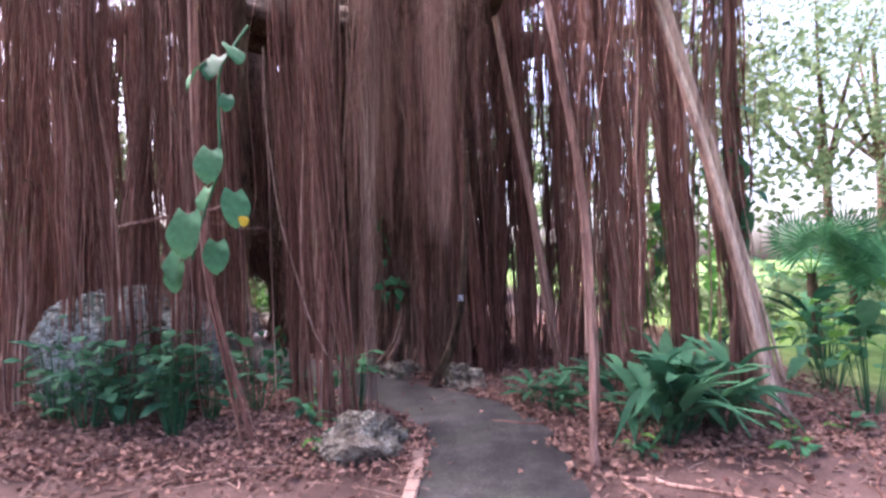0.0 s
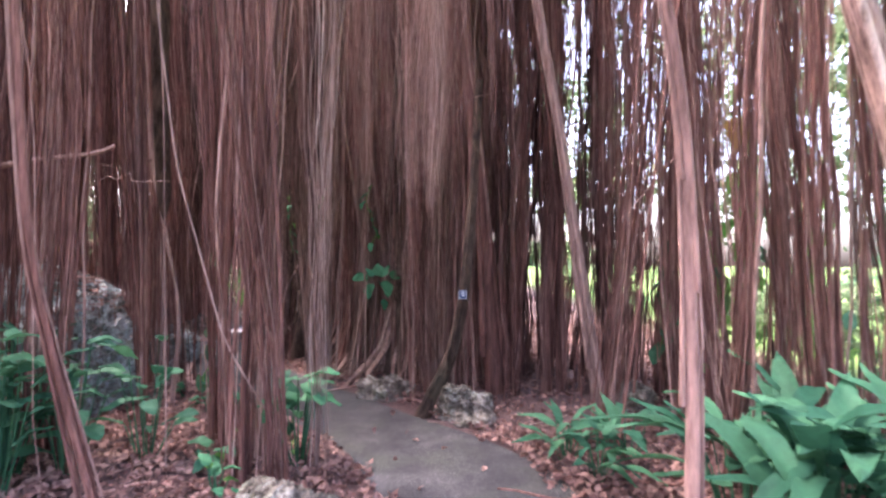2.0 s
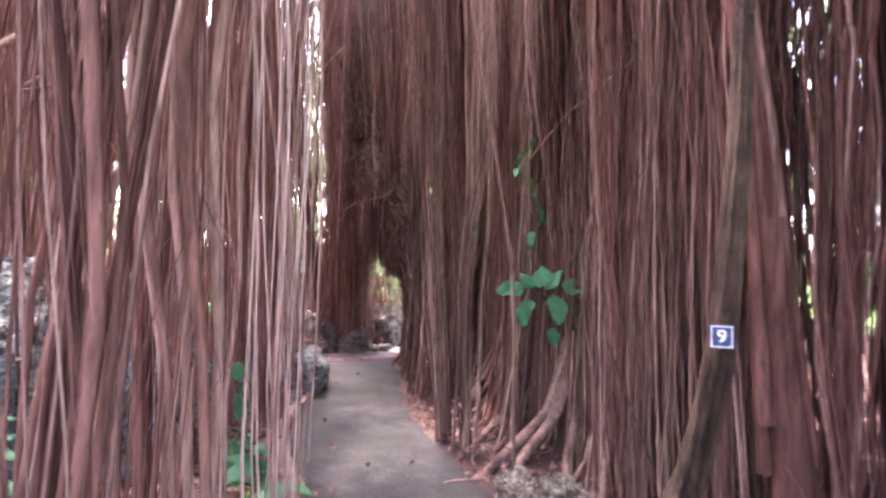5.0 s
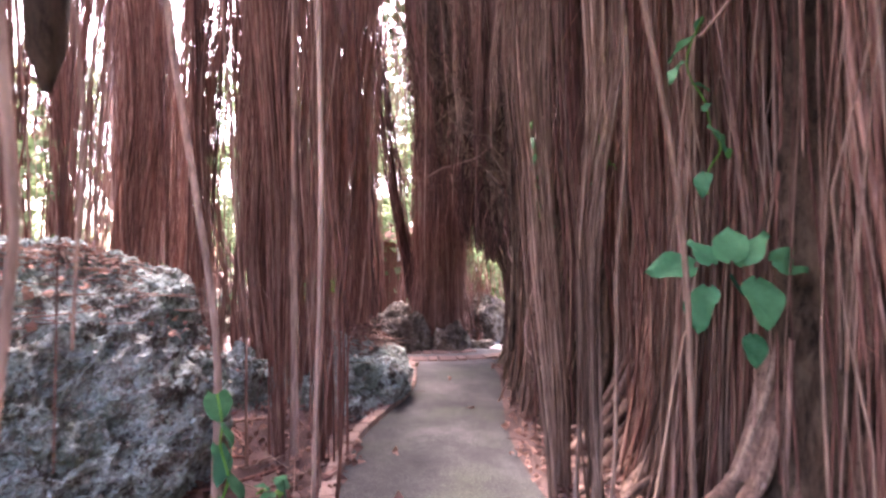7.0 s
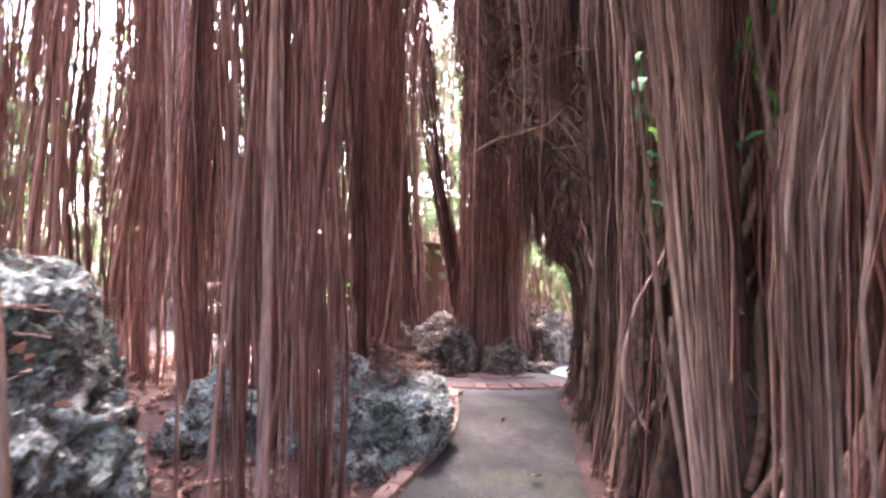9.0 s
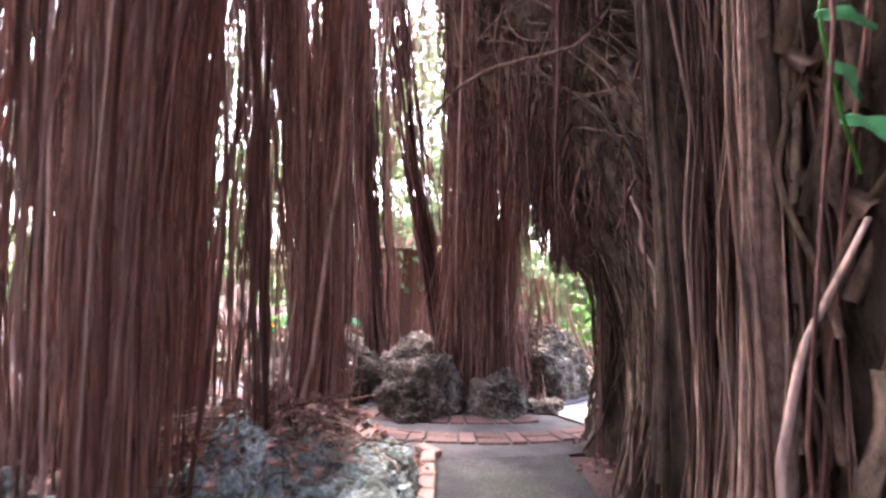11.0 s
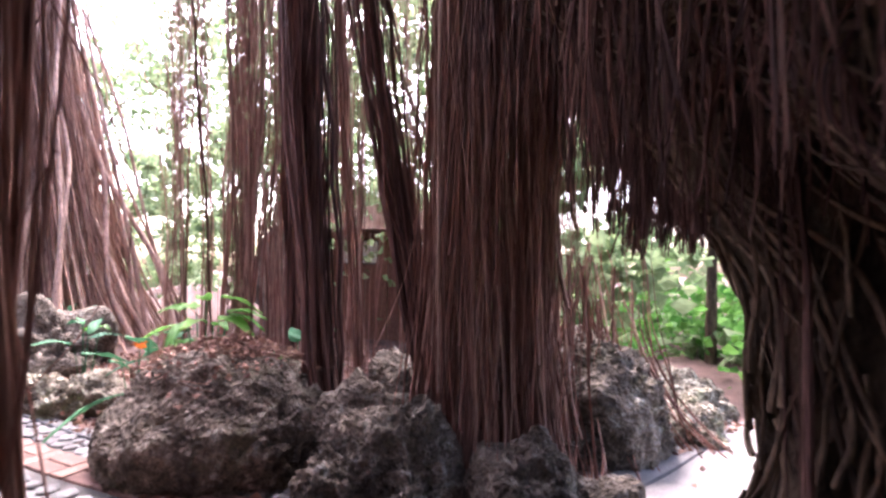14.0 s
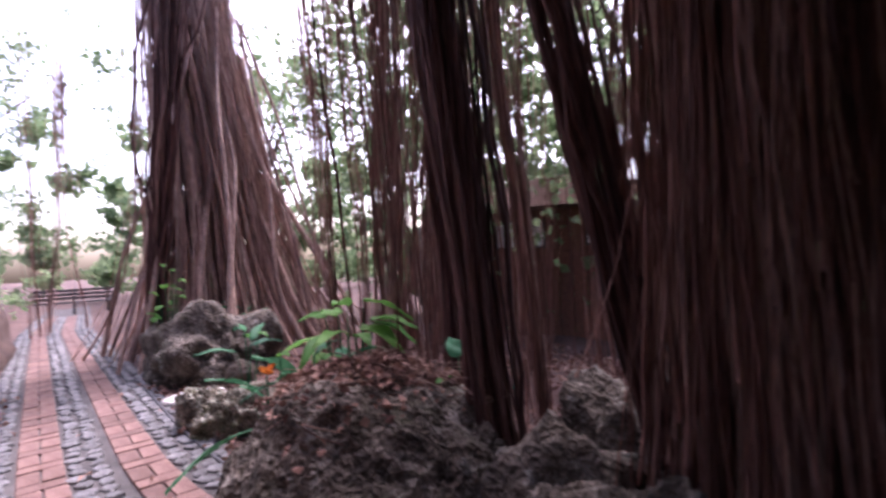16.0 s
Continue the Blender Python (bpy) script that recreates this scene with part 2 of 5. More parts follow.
def thing(name, label, category, group="", at=(0, 0, 0), turn=0.0, kind=""):
    e = new(name)
    e.empty_display_size = 0.1
    e.matrix_basis = pose(*at, 0, 0, turn)
    return tagged(e, label, category, group, kind)


def tubes(low, high, r_low, r_high, seg=9, sides=4, wob=0.03, bow=0.0, flare=0.0, rng=RNG, foot=None, reach=0.5, rope=None, sway=0.05):
    """Corners and faces of many wavering tubes, each from low to high. flare spreads the feet; strands of one rope sway together."""
    low, high = np.asarray(low, float), np.asarray(high, float)
    n = len(low)
    u = np.linspace(0, 1, seg + 1) ** (1.0 if foot is None else 1.7)
    mid = low[:, None] * (1 - u)[None, :, None] + high[:, None] * u[None, :, None]
    length = np.linalg.norm(high - low, axis=1)
    for f, a in ((0.9, 1.0), (2.3, 0.55), (5.1, 0.3), (9.7, 0.13)):
        ph, am = rng.uniform(0, 6.28, (n, 1, 2)), rng.normal(0, 1, (n, 1, 2)) * rng.lognormal(-0.2, 0.6, (n, 1, 1))
        arg = u[None, :, None] * f * 3.1 * np.maximum(length, 1)[:, None, None] / 4 + ph
        mid[..., :2] += a * wob * am * np.sin(arg) * np.minimum(1, 0.3 + 2 * u)[None, :, None]
    if rope is not None:
        k = int(rope.max()) + 1
        for f, a in ((0.8, 1.0), (1.9, 0.5), (4.3, 0.22)):
            ph, am = rng.uniform(0, 6.28, (k, 1, 2)), rng.normal(0, 1, (k, 1, 2))
            mid[..., :2] += (a * sway * am)[rope] * np.sin(mid[..., 2:3] * f + ph[rope])
    if foot is not None:
        mid[..., :2] += np.asarray(foot)[:, None] * np.exp(-u[None] * length[:, None] / reach)[..., None]
    if bow:
        mid[..., :2] += bow * rng.normal(0, 1, (n, 1, 2)) * (np.sin(u * np.pi))[None, :, None]
    r = np.asarray(r_low)[:, None] * (1 - u) + np.asarray(r_high)[:, None] * u
    r = r * (1 + 0.16 * np.sin(u[None] * rng.uniform(6, 20, (n, 1)) + rng.uniform(0, 6, (n, 1))))
    if flare:
        r = r * (1 + flare * np.exp(-u * length[:, None] / 0.25))
    a = np.linspace(0, 2 * np.pi, sides, endpoint=False)[None, None] + rng.uniform(0, 6, (n, 1, 1))
    v = np.empty((n, seg + 1, sides, 3))
    axis = (high - low) / np.maximum(length, 1e-6)[:, None]
    e1 = np.cross(axis, np.where(np.abs(axis[:, 2:3]) > 0.7, [[1.0, 0, 0]], [[0, 0, 1.0]]))
    e1 /= np.linalg.norm(e1, axis=1, keepdims=True)
    e2 = np.cross(axis, e1)
    v[:] = mid[:, :, None] + r[..., None, None] * (np.cos(a)[..., None] * e1[:, None, None] + np.sin(a)[..., None] * e2[:, None, None])
    i = np.arange(n)[:, None, None] * (seg + 1) * sides + np.arange(seg)[None, :, None] * sides
    j, k = np.arange(sides)[None, None], (np.arange(sides)[None, None] + 1) % sides
    faces = np.stack([i + j, i + k, i + k + sides, i + j + sides], -1).reshape(-1, 4)
    return v.reshape(-1, 3), faces


def join(*sets):
    vs, fs, o = [], [], 0
    for v, f in sets:
        vs.append(v)
        fs.append(f + o)
        o += len(v)
    return np.concatenate(vs), np.concatenate(fs)


def polyline(points, n):
    """n points spread evenly along a line of points."""
    p = np.asarray(points, float)
    d = np.r_[0, np.cumsum(np.linalg.norm(np.diff(p, axis=0), axis=1))]
    s = np.linspace(0, d[-1], n)
    return np.stack([np.interp(s, d, p[:, k]) for k in range(p.shape[1])], 1)


def smooth_line(points, n):
    q = polyline(points, n)
    for _ in range(max(2, n // 12)):
        q[1:-1] = 0.25 * q[:-2] + 0.5 * q[1:-1] + 0.25 * q[2:]
    return q


# the line that is kept free for walking
FREE = polyline([(0, -1), (0.25, 3.4), (0.1, 4.5), (-0.25, 5.4), (-0.9, 6.4), (-2.4, 8.1), (-3.1, 9.0), (-4.05, 10.1), (-4.9, 10.6)], 160)


def clear(xy, room):
    """Which of the points stand further than room from the walk."""
    xy = np.asarray(xy)
    return np.min(np.linalg.norm(xy[:, None, :2] - FREE[None], axis=2), axis=1) > room


def loft(points, radii, sides=24, ridges=5, ridge=0.15, seed=0, seg=40, rough=0.06):
    """A fluted trunk or limb along points."""
    rg = np.random.default_rng(seed)
    p = smooth_line(points, seg)
    d = np.r_[0, np.cumsum(np.linalg.norm(np.diff(np.asarray(points, float), axis=0), axis=1))]
    rad = np.interp(np.linspace(0, d[-1], seg), d, radii)
    t = np.gradient(p, axis=0)
    t /= np.linalg.norm(t, axis=1, keepdims=True)
    e1 = np.cross(t, np.where(np.abs(t[:, 2:3]) > 0.75, [[1.0, 0, 0]], [[0, 0, 1.0]]))
    e1 /= np.linalg.norm(e1, axis=1, keepdims=True)
    e2 = np.cross(t, e1)
    a = np.linspace(0, 2 * np.pi, sides, endpoint=False)
    s = np.linspace(0, 1, seg)[:, None]
    r = rad[:, None] * (1 + ridge * np.sin(ridges * a[None] + 2.5 * s + rg.uniform(0, 6)) + 0.5 * ridge * np.sin((2 * ridges + 1) * a[None] - 4 * s + rg.uniform(0, 6)))
    lump = np.zeros_like(r)
    for f, q in ((3, 1.0), (7, 0.6), (13, 0.35)):
        lump += q * np.sin(f * a[None] + rg.uniform(0, 6) + rg.normal(0, 3) * s) * np.sin(f * 2.1 * s * max(1.0, d[-1] / 3) + rg.uniform(0, 6))
    r = r * (1 + rough * (rg.normal(0, 0.5, r.shape) + 1.2 * lump))
    v = p[:, None] + r[..., None] * (np.cos(a)[None, :, None] * e1[:, None] + np.sin(a)[None, :, None] * e2[:, None])
    i, j = np.arange(seg - 1)[:, None] * sides, np.arange(sides)[None]
    k = (j + 1) % sides
    f = np.stack([i + j, i + k, i + k + sides, i + j + sides], -1).reshape(-1, 4)
    return v.reshape(-1, 3), f


def leaf_cards(centres, size, spread_up=0.5, rng=RNG, fold=0.25, slim=0.45):
    """Folded pointed leaves, four corners and a rib, one at each centre."""
    c = np.asarray(centres, float)
    n = len(c)
    s = size * rng.uniform(0.6, 1.35, n)
    d = rng.normal(0, 1, (n, 3)) * (1, 1, spread_up)
    d /= np.linalg.norm(d, axis=1, keepdims=True)
    w = np.cross(d, rng.normal(0, 1, (n, 3)))
    w /= np.linalg.norm(w, axis=1, keepdims=True)
    up = np.cross(d, w)
    L, W, F = (d * s[:, None]), (w * s[:, None] * slim), (up * s[:, None] * fold * slim)
    v = np.stack([c, c + 0.45 * L + W + F, c + L, c + 0.45 * L - W + F, c + 0.45 * L], 1)
    o = np.arange(n)[:, None] * 5
    f = np.concatenate([o + [0, 4, 1], o + [4, 2, 1], o + [0, 3, 4], o + [4, 3, 2]])
    return v.reshape(-1, 3), f


def leaf_shape(name, length, width, mat, heart=0.0, droop=0.3, cup=0.15, rows=9):
    """One broad leaf with a rib: base at the origin, along +y, drooping."""
    v, f = [], []
    for i in range(rows + 1):
        u = i / rows
        slim = math.sin(math.pi * u ** 0.62) ** 0.8 if 0 < u < 1 else 0.02
        broad = max(0.015, (1 - u) ** 0.8 * (0.45 + 1.9 * u) / 0.88)
        w = width * 0.5 * (slim * (1 - heart) + broad * heart)
        y, z = length * u, -droop * length * u * u
        for k in (-1, -0.5, 0, 0.5, 1):
            back = heart * 0.17 * length * abs(k) ** 1.2 * max(0, 1 - 2.2 * u)
            v.append((w * k, y - back, z + cup * w * abs(k) + 0.012 * math.sin(9 * u + 3 * k)))
    for i in range(rows):
        for k in range(4):
            a = i * 5 + k
            f.append((a, a + 1, a + 6, a + 5))
    return mesh_of(name, v, f, mat)


def rock_mesh(name, size, mat, seed, detail=4, lump=0.25, pit=0.10, flat=0.3, cell=7.0):
    """A lumpy honeycombed boulder, standing on its flattened foot at z = 0."""
    bm = bmesh.new()
    bmesh.ops.create_icosphere(bm, subdivisions=detail, radius=1.0)
    off = Vector((seed * 3.7, seed * 1.3, seed * 7.1))
    mean = sum(size) / 3
    for v in bm.verts:
        p = v.co.copy()
        d = 1 + lump * noise.noise(p * 1.3 + off) * 1.6 + lump * 0.6 * noise.noise(p * 3.1 + off)
        q = Vector((p.x * size[0], p.y * size[1], p.z * size[2]))
        warp = noise.noise_vector(q * 3.0 + off) * 0.09
        d -= 0.6 * pit * abs(noise.noise(q * 3.2 + off)) + 0.35 * pit * abs(noise.noise(q * 9 + off))
        patch = min(1.0, max(0.0, 0.75 + 1.6 * noise.noise(q * 2.1 + off * 2)))
        # steep round hollows of two sizes with thin walls between them
        for scale, depth in ((cell, 0.07), (cell * 2.1, 0.032)):
            near = noise.voronoi((q + warp) * scale + off)[0]
            hollow = min(1.0, max(0.0, (near[1] - near[0] - 0.04) / 0.26))
            d -= 10 * pit * depth * patch * hollow * hollow * (3 - 2 * hollow) * 0.75 / mean
        v.co = Vector((p.x * size[0], p.y * size[1], max(-flat, p.z) * size[2] + flat * size[2])) * d
    for f in bm.faces:
        f.smooth = True
    me = bpy.data.meshes.new(name)
    bm.to_mesh(me)
    bm.free()
    me.materials.append(mat)
    return me


def slab(bm, cx, cy, cz, sx, sy, sz, turn=0.0, bevel=0.0):
    """Adds a bevelled box to a bmesh."""
    m = Matrix.LocRotScale((cx, cy, cz), Euler((0, 0, turn)), (sx, sy, sz))
    geo = bmesh.ops.create_cube(bm, size=1.0, matrix=m)
    if bevel:
        edges = list({e for v in geo["verts"] for e in v.link_edges})
        bmesh.ops.bevel(bm, geom=edges, offset=bevel, segments=1, affect="EDGES")
    return geo


# ---- ground and paths ----
LEFT = smooth_line([(-0.35, -4), (-0.3, 2), (-0.24, 3.66), (-0.17, 4.5), (-0.27, 5.0), (-0.55, 5.8), (-1.1, 6.5), (-1.95, 7.1), (-2.85, 7.81), (-3.27, 8.25), (-3.58, 8.76), (-3.78, 9.27), (-4.1, 10.0), (-4.99, 10.94)], 70)
RIGHT = smooth_line([(1.0, -4), (1.0, 2), (1.0, 3.6), (1.1, 4.75), (0.96, 5.7), (0.45, 6.35), (-0.28, 6.95), (-1.05, 7.8), (-1.8, 8.5), (-2.42, 9.1), (-2.9, 9.8), (-3.31, 10.4), (-3.8, 11.2), (-4.33, 11.71)], 70)
LANE = smooth_line([(-34, 6.6), (-20, 8.2), (-12, 9.6), (-8.4, 10.24), (-6.7, 10.8), (-5.75, 11.2), (-5.0, 11.75), (-4.6, 12.5), (-4.45, 13.5), (-4.0, 15.2), (-2.5, 18)], 220)
MIDDLE = np.concatenate([(LEFT + RIGHT) / 2, LANE])
GROUND_OFF = Vector((3.1, 9.7, 0.4))


def ground_z(x, y):
    """Height of the soil: flat along the paths, gently mounded beside them."""
    d = float(np.min((MIDDLE[:, 0] - x) ** 2 + (MIDDLE[:, 1] - y) ** 2)) ** 0.5
    k = min(1.0, max(0.0, (d - 0.75) / 0.9))
    k = k * k * (3 - 2 * k)
    far = min(1.0, max(0.0, (30 - abs(x + 3) - abs(y - 8)) / 10))
    return -0.012 + k * (0.10 + 0.09 * noise.noise(Vector((x, y, 0)) * 0.7 + GROUND_OFF) + 0.035 * noise.noise(Vector((x, y, 0)) * 3.1)) * (0.3 + 0.7 * far)


def build_ground():
    gx = np.r_[-600, -200, -90, -50, -36, np.arange(-28, -16, 1.0), np.arange(-16, 6, 0.16), np.arange(6, 16, 1.0), 20, 30, 60, 150, 600]
    gy = np.r_[-600, -200, -60, -25, np.arange(-12, 2, 1.0), np.arange(2, 17, 0.16), np.arange(17, 30, 1.0), 36, 50, 90, 200, 600]
    v = [(x, y, ground_z(x, y)) for y in gy for x in gx]
    nx = len(gx)
    i = np.arange(len(gy) - 1)[:, None] * nx + np.arange(nx - 1)[None]
    f = np.stack([i, i + 1, i + nx + 1, i + nx], -1).reshape(-1, 4)
    m, n, l, b = material("soil_and_lawn", 0.95, 0.2)
    big, fine = noise_tex(n, l, 1.7, 7), noise_tex(n, l, 55, 4)
    soil = ramp(n, [(0.3, (0.05, 0.03, 0.026)), (0.55, (0.11, 0.068, 0.058)), (0.75, (0.17, 0.11, 0.095))])
    l.new(big.outputs[0], soil.inputs[0])
    lawn = ramp(n, [(0.35, (0.07, 0.15, 0.03)), (0.65, (0.17, 0.27, 0.07))])
    l.new(big.outputs[0], lawn.inputs[0])
    tc, ln = n.new("ShaderNodeTexCoord"), n.new("ShaderNodeSeparateXYZ")
    l.new(tc.outputs["Object"], ln.inputs[0])
    edge = n.new("ShaderNodeMapRange")
    edge.inputs[1].default_value, edge.inputs[2].default_value = 4.2, 6.0
    l.new(ln.outputs["X"], edge.inputs[0])
    c = mixed(n, l, edge.outputs[0], soil.outputs[0], lawn.outputs[0])
    fr = ramp(n, [(0.3, (0.55, 0.55, 0.55)), (0.7, (1.35, 1.35, 1.35))])
    l.new(fine.outputs[0], fr.inputs[0])
    l.new(mixed(n, l, 1.0, c, fr.outputs[0], "MULTIPLY"), b.inputs["Base Color"])
    bumped(n, l, b, fine.outputs[0], 0.8, 0.02)
    tagged(new("ground", mesh_of("ground", v, f, m)), "brown leafy soil running out into green lawn", "ground", kind="structure")


build_ground()


def ribbon(a, b, across, z):
    n = len(a)
    u = np.linspace(0, 1, across)[None, :, None]
    p = a[:, None] * (1 - u) + b[:, None] * u
    h = np.array([[z + 0.006 * noise.noise(Vector((x, y, 0)) * 2.0) for x, y in row] for row in p])
    v = np.concatenate([p, h[..., None]], -1).reshape(-1, 3)
    i = np.arange(n - 1)[:, None] * across + np.arange(across - 1)[None]
    return v, np.stack([i, i + 1, i + across + 1, i + across], -1).reshape(-1, 4)[:, ::-1]


def build_concrete():
    m, n, l, b = material("worn_concrete_path", 0.9, 0.2)
    big, fine = noise_tex(n, l, 1.7, 8, rough=0.7), noise_tex(n, l, 120, 3)
    r = ramp(n, [(0.3, (0.024, 0.024, 0.023)), (0.5, (0.051, 0.05, 0.047)), (0.7, (0.105, 0.1, 0.093))])
    l.new(big.outputs[0], r.inputs[0])
    mo = noise_tex(n, l, 1.6, 5)
    mr = ramp(n, [(0.48, (0, 0, 0)), (0.68, (0.6, 0.6, 0.6))])
    l.new(mo.outputs[0], mr.inputs[0])
    c = mixed(n, l, mr.outputs[0], r.outputs[0], (0.07, 0.078, 0.055))
    v = n.new("ShaderNodeTexVoronoi")
    v.inputs["Scale"].default_value = 70
    tc = n.new("ShaderNodeTexCoord")
    l.new(tc.outputs["Object"], v.inputs["Vector"])
    vr = ramp(n, [(0.1, (2.2, 2.15, 2.1)), (0.3, (1.0, 1.0, 1.0)), (0.7, (0.6, 0.6, 0.6))])
    l.new(v.outputs["Distance"], vr.inputs[0])
    l.new(mixed(n, l, 0.8, c, vr.outputs[0], "MULTIPLY"), b.inputs["Base Color"])
    bumped(n, l, b, fine.outputs[0], 0.6, 0.006)
    tagged(new("pavement", mesh_of("pavement", *ribbon(LEFT, RIGHT, 9, 0.006), m)), "grey worn concrete footpath with exposed grit", "path", kind="structure")
    sel = [i for i in range(len(LANE)) if LANE[i][1] > 12.35 and LANE[i][0] > -5.2]
    q = LANE[sel]
    t = np.gradient(q, axis=0)
    t = np.stack([-t[:, 1], t[:, 0]], 1) / np.linalg.norm(t, axis=1, keepdims=True)
    tagged(new("pavement", mesh_of("pavement", *ribbon(q + 0.78 * t, q - 0.78 * t, 7, 0.032), M_PALE_PATH)), "pale worn concrete path beyond the arch", "path", kind="structure")


build_concrete()
LN = np.gradient(LANE, axis=0)
LN = np.stack([-LN[:, 1], LN[:, 0]], 1) / np.linalg.norm(LN, axis=1, keepdims=True)
brick_path = tagged(new("road", mesh_of("road", *ribbon(LANE + 0.74 * LN, LANE - 0.74 * LN, 7, 0.010), M_MORTAR)), "footpath of red brick and grey cobble bands", "path", kind="structure")

# ---- the great banyan ----
banyan = thing("banyan_tree", "huge banyan tree with brown curtains of hanging aerial roots", "tree", at=(-0.3, 9.2, 0))
OFFSET = np.array((-0.3, 9.2, 0.0))


def tree_part(name, vf, mat, label="", parent=None):
    ob = part(name, mesh_of(name, vf[0], vf[1], mat), parent=parent or banyan, label=label)
    ob.matrix_parent_inverse = banyan.matrix_basis.inverted() if not parent else Matrix()
    return ob


def bundle_sets(centre, top, height, n, r_foot, r_mid, r_top, thick, wob=0.05, rng=RNG, z0=0.0, reach=0.55, ends=0.0):
    """A column of many roots grown together, spread at its foot."""
    a, q = rng.uniform(0, 6.28, n), np.sqrt(rng.uniform(0.05, 1, n))
    unit = np.stack([np.cos(a), np.sin(a)], 1) * q[:, None]
    ropes = max(5, n // 9)
    rope = rng.integers(0, ropes, n)
    unit = unit[rope] + rng.normal(0, 0.13, (n, 2))
    c, t = np.asarray(centre, float), np.asarray(top, float)
    low = np.c_[c + unit * r_mid, np.full(n, z0 - 0.03) + ends * rng.uniform(0, 1, n) ** 3]
    high = np.c_[t + unit * r_top + rng.normal(0, 0.08, (n, 2)), np.full(n, height) + rng.uniform(-0.3, 0.8, n)]
    keep = clear(low + np.c_[unit * (r_foot - r_mid), np.zeros(n)], 1.15 if n > 600 else 0.3)
    if n > 600:
        keep &= ~((np.hypot(low[:, 0] + 0.95, low[:, 1] - 8.35) < 0.34))
    low, high, unit, rope, n = low[keep], high[keep], unit[keep], rope[keep], int(keep.sum())
    r = np.exp(rng.uniform(math.log(thick[0]), math.log(thick[1]), n))
    return tubes(low, high, r, r * 0.8, 15, 3 if thick[1] < 0.017 else 4, wob, 0.03, 0.5, rng, unit * (r_foot - r_mid) * rng.uniform(0.3, 1.5, (n, 1)), reach, rope, 0.032 * min(1.0, 4 * r_mid))


def curtain(name, line, thick, clusters, loose, spread, ground_share, ends, radius, mat, top=7.0, lean=0.25, room=0.5, label="", wob=0.018, head=2.15):
    """Hanging roots in tight ropes along a line; some reach the soil, the rest end in the air between the given heights."""
    per = int(loose * (1.8 if radius[1] < 0.015 else 1.3))
    c = polyline(line, clusters) + RNG.normal(0, thick, (clusters, 2))
    rope = np.repeat(np.arange(clusters), per)
    k = len(rope)
    stout = RNG.lognormal(-0.25, 0.45, clusters)
    stray = RNG.choice([0.3, 0.65, 2.2], k, p=[0.5, 0.34, 0.16])
    xy = c[rope] + RNG.normal(0, spread, (k, 2)) * (stray * stout[rope])[:, None]
    down = RNG.uniform(0, 1, k) < np.clip(RNG.normal(ground_share, 0.25, clusters), 0, 1)[rope] * (ground_share > 0)
    z0 = np.where(down, -0.05, RNG.uniform(ends[0], ends[1], k))
    # over the walk the roots end above head height
    near = ~clear(xy, room) & (z0 < head)
    lift = near & (RNG.uniform(0, 1, k) < 0.4)
    z0 = np.where(lift, RNG.uniform(2.2, 3.2, k), z0)
    ok = ~near | lift
    ok &= ~((xy[:, 0] > -1.25) & (xy[:, 0] < -0.4) & (xy[:, 1] > 6.7) & (xy[:, 1] < 8.62) & (z0 < 1.9))
    ok &= ~((abs(xy[:, 0] - 0.2) < 0.16) & (xy[:, 1] > 5.6) & (xy[:, 1] < 6.95) & (z0 < 1.6))
    xy, z0, rope, stray = xy[ok], z0[ok], rope[ok], stray[ok]
    k = len(xy)
    zt = top + RNG.uniform(-0.8, 1.0, k)
    shift = RNG.normal(0, lean, (clusters, 2))[rope] + RNG.normal(0, 0.06, (k, 2)) * np.where(stray > 1, 3.0, 1.0)[:, None]
    r = np.exp(np.log(radius[0]) + np.log(radius[1] / radius[0]) * RNG.uniform(0, 1, k) ** 1.8)
    r = np.where((RNG.uniform(0, 1, k) < 0.06) & (radius[1] >= 0.012) & (stray < 1), r + RNG.uniform(0.004, 0.013, k), r)
    slim = np.where(z0 < 0.2, 1.0, 0.15)
    low, high = np.c_[xy, z0], np.c_[xy + shift, zt]
    # fine rootlets clinging to the ropes
    h = int(0.7 * k)
    pick, u = RNG.integers(0, k, h), RNG.uniform(0, 0.75, h)
    a = low[pick] + (high - low)[pick] * u[:, None] + np.c_[RNG.normal(0, 0.035, (h, 2)), np.zeros(h)]
    b = a + np.c_[RNG.normal(0, 0.07, (h, 2)), RNG.uniform(0.15, 0.9, h)]
    good = clear(a, room) | (a[:, 2] > 2.0)
    hair = tubes(a[good], b[good], np.full(good.sum(), 0.0012), np.full(good.sum(), 0.0025), 5, 3, 0.04, 0.05)
    fat = r > 0.0085
    sets = []
    for pickset, seg, sides, w in ((fat, 16 if top > 5.5 else 8, 5 if top > 5.5 else 4, wob), (~fat, 13 if top > 5.5 else 7, 3, wob * 1.3)):
        if pickset.any():
            sets.append((low[pickset], high[pickset], (r * slim)[pickset], r[pickset], seg, sides, w, rope[pickset]))
    seed = int(RNG.integers(1e9))
    thick_set = join(*[tubes(lo, hi, ra, rb, sg, sd, w, 0.03, 0.5, np.random.default_rng(seed + i), rope=rp, sway=0.05) for i, (lo, hi, ra, rb, sg, sd, w, rp) in enumerate(sets)])
    ob = tree_part(name, thick_set, mat, label)
    tree_part("fine_root", hair, M_ROOT if mat != M_ROOT_DARK else mat, "fuzz of fine rootlets", ob)["kind"] = "stuff"
    return ob


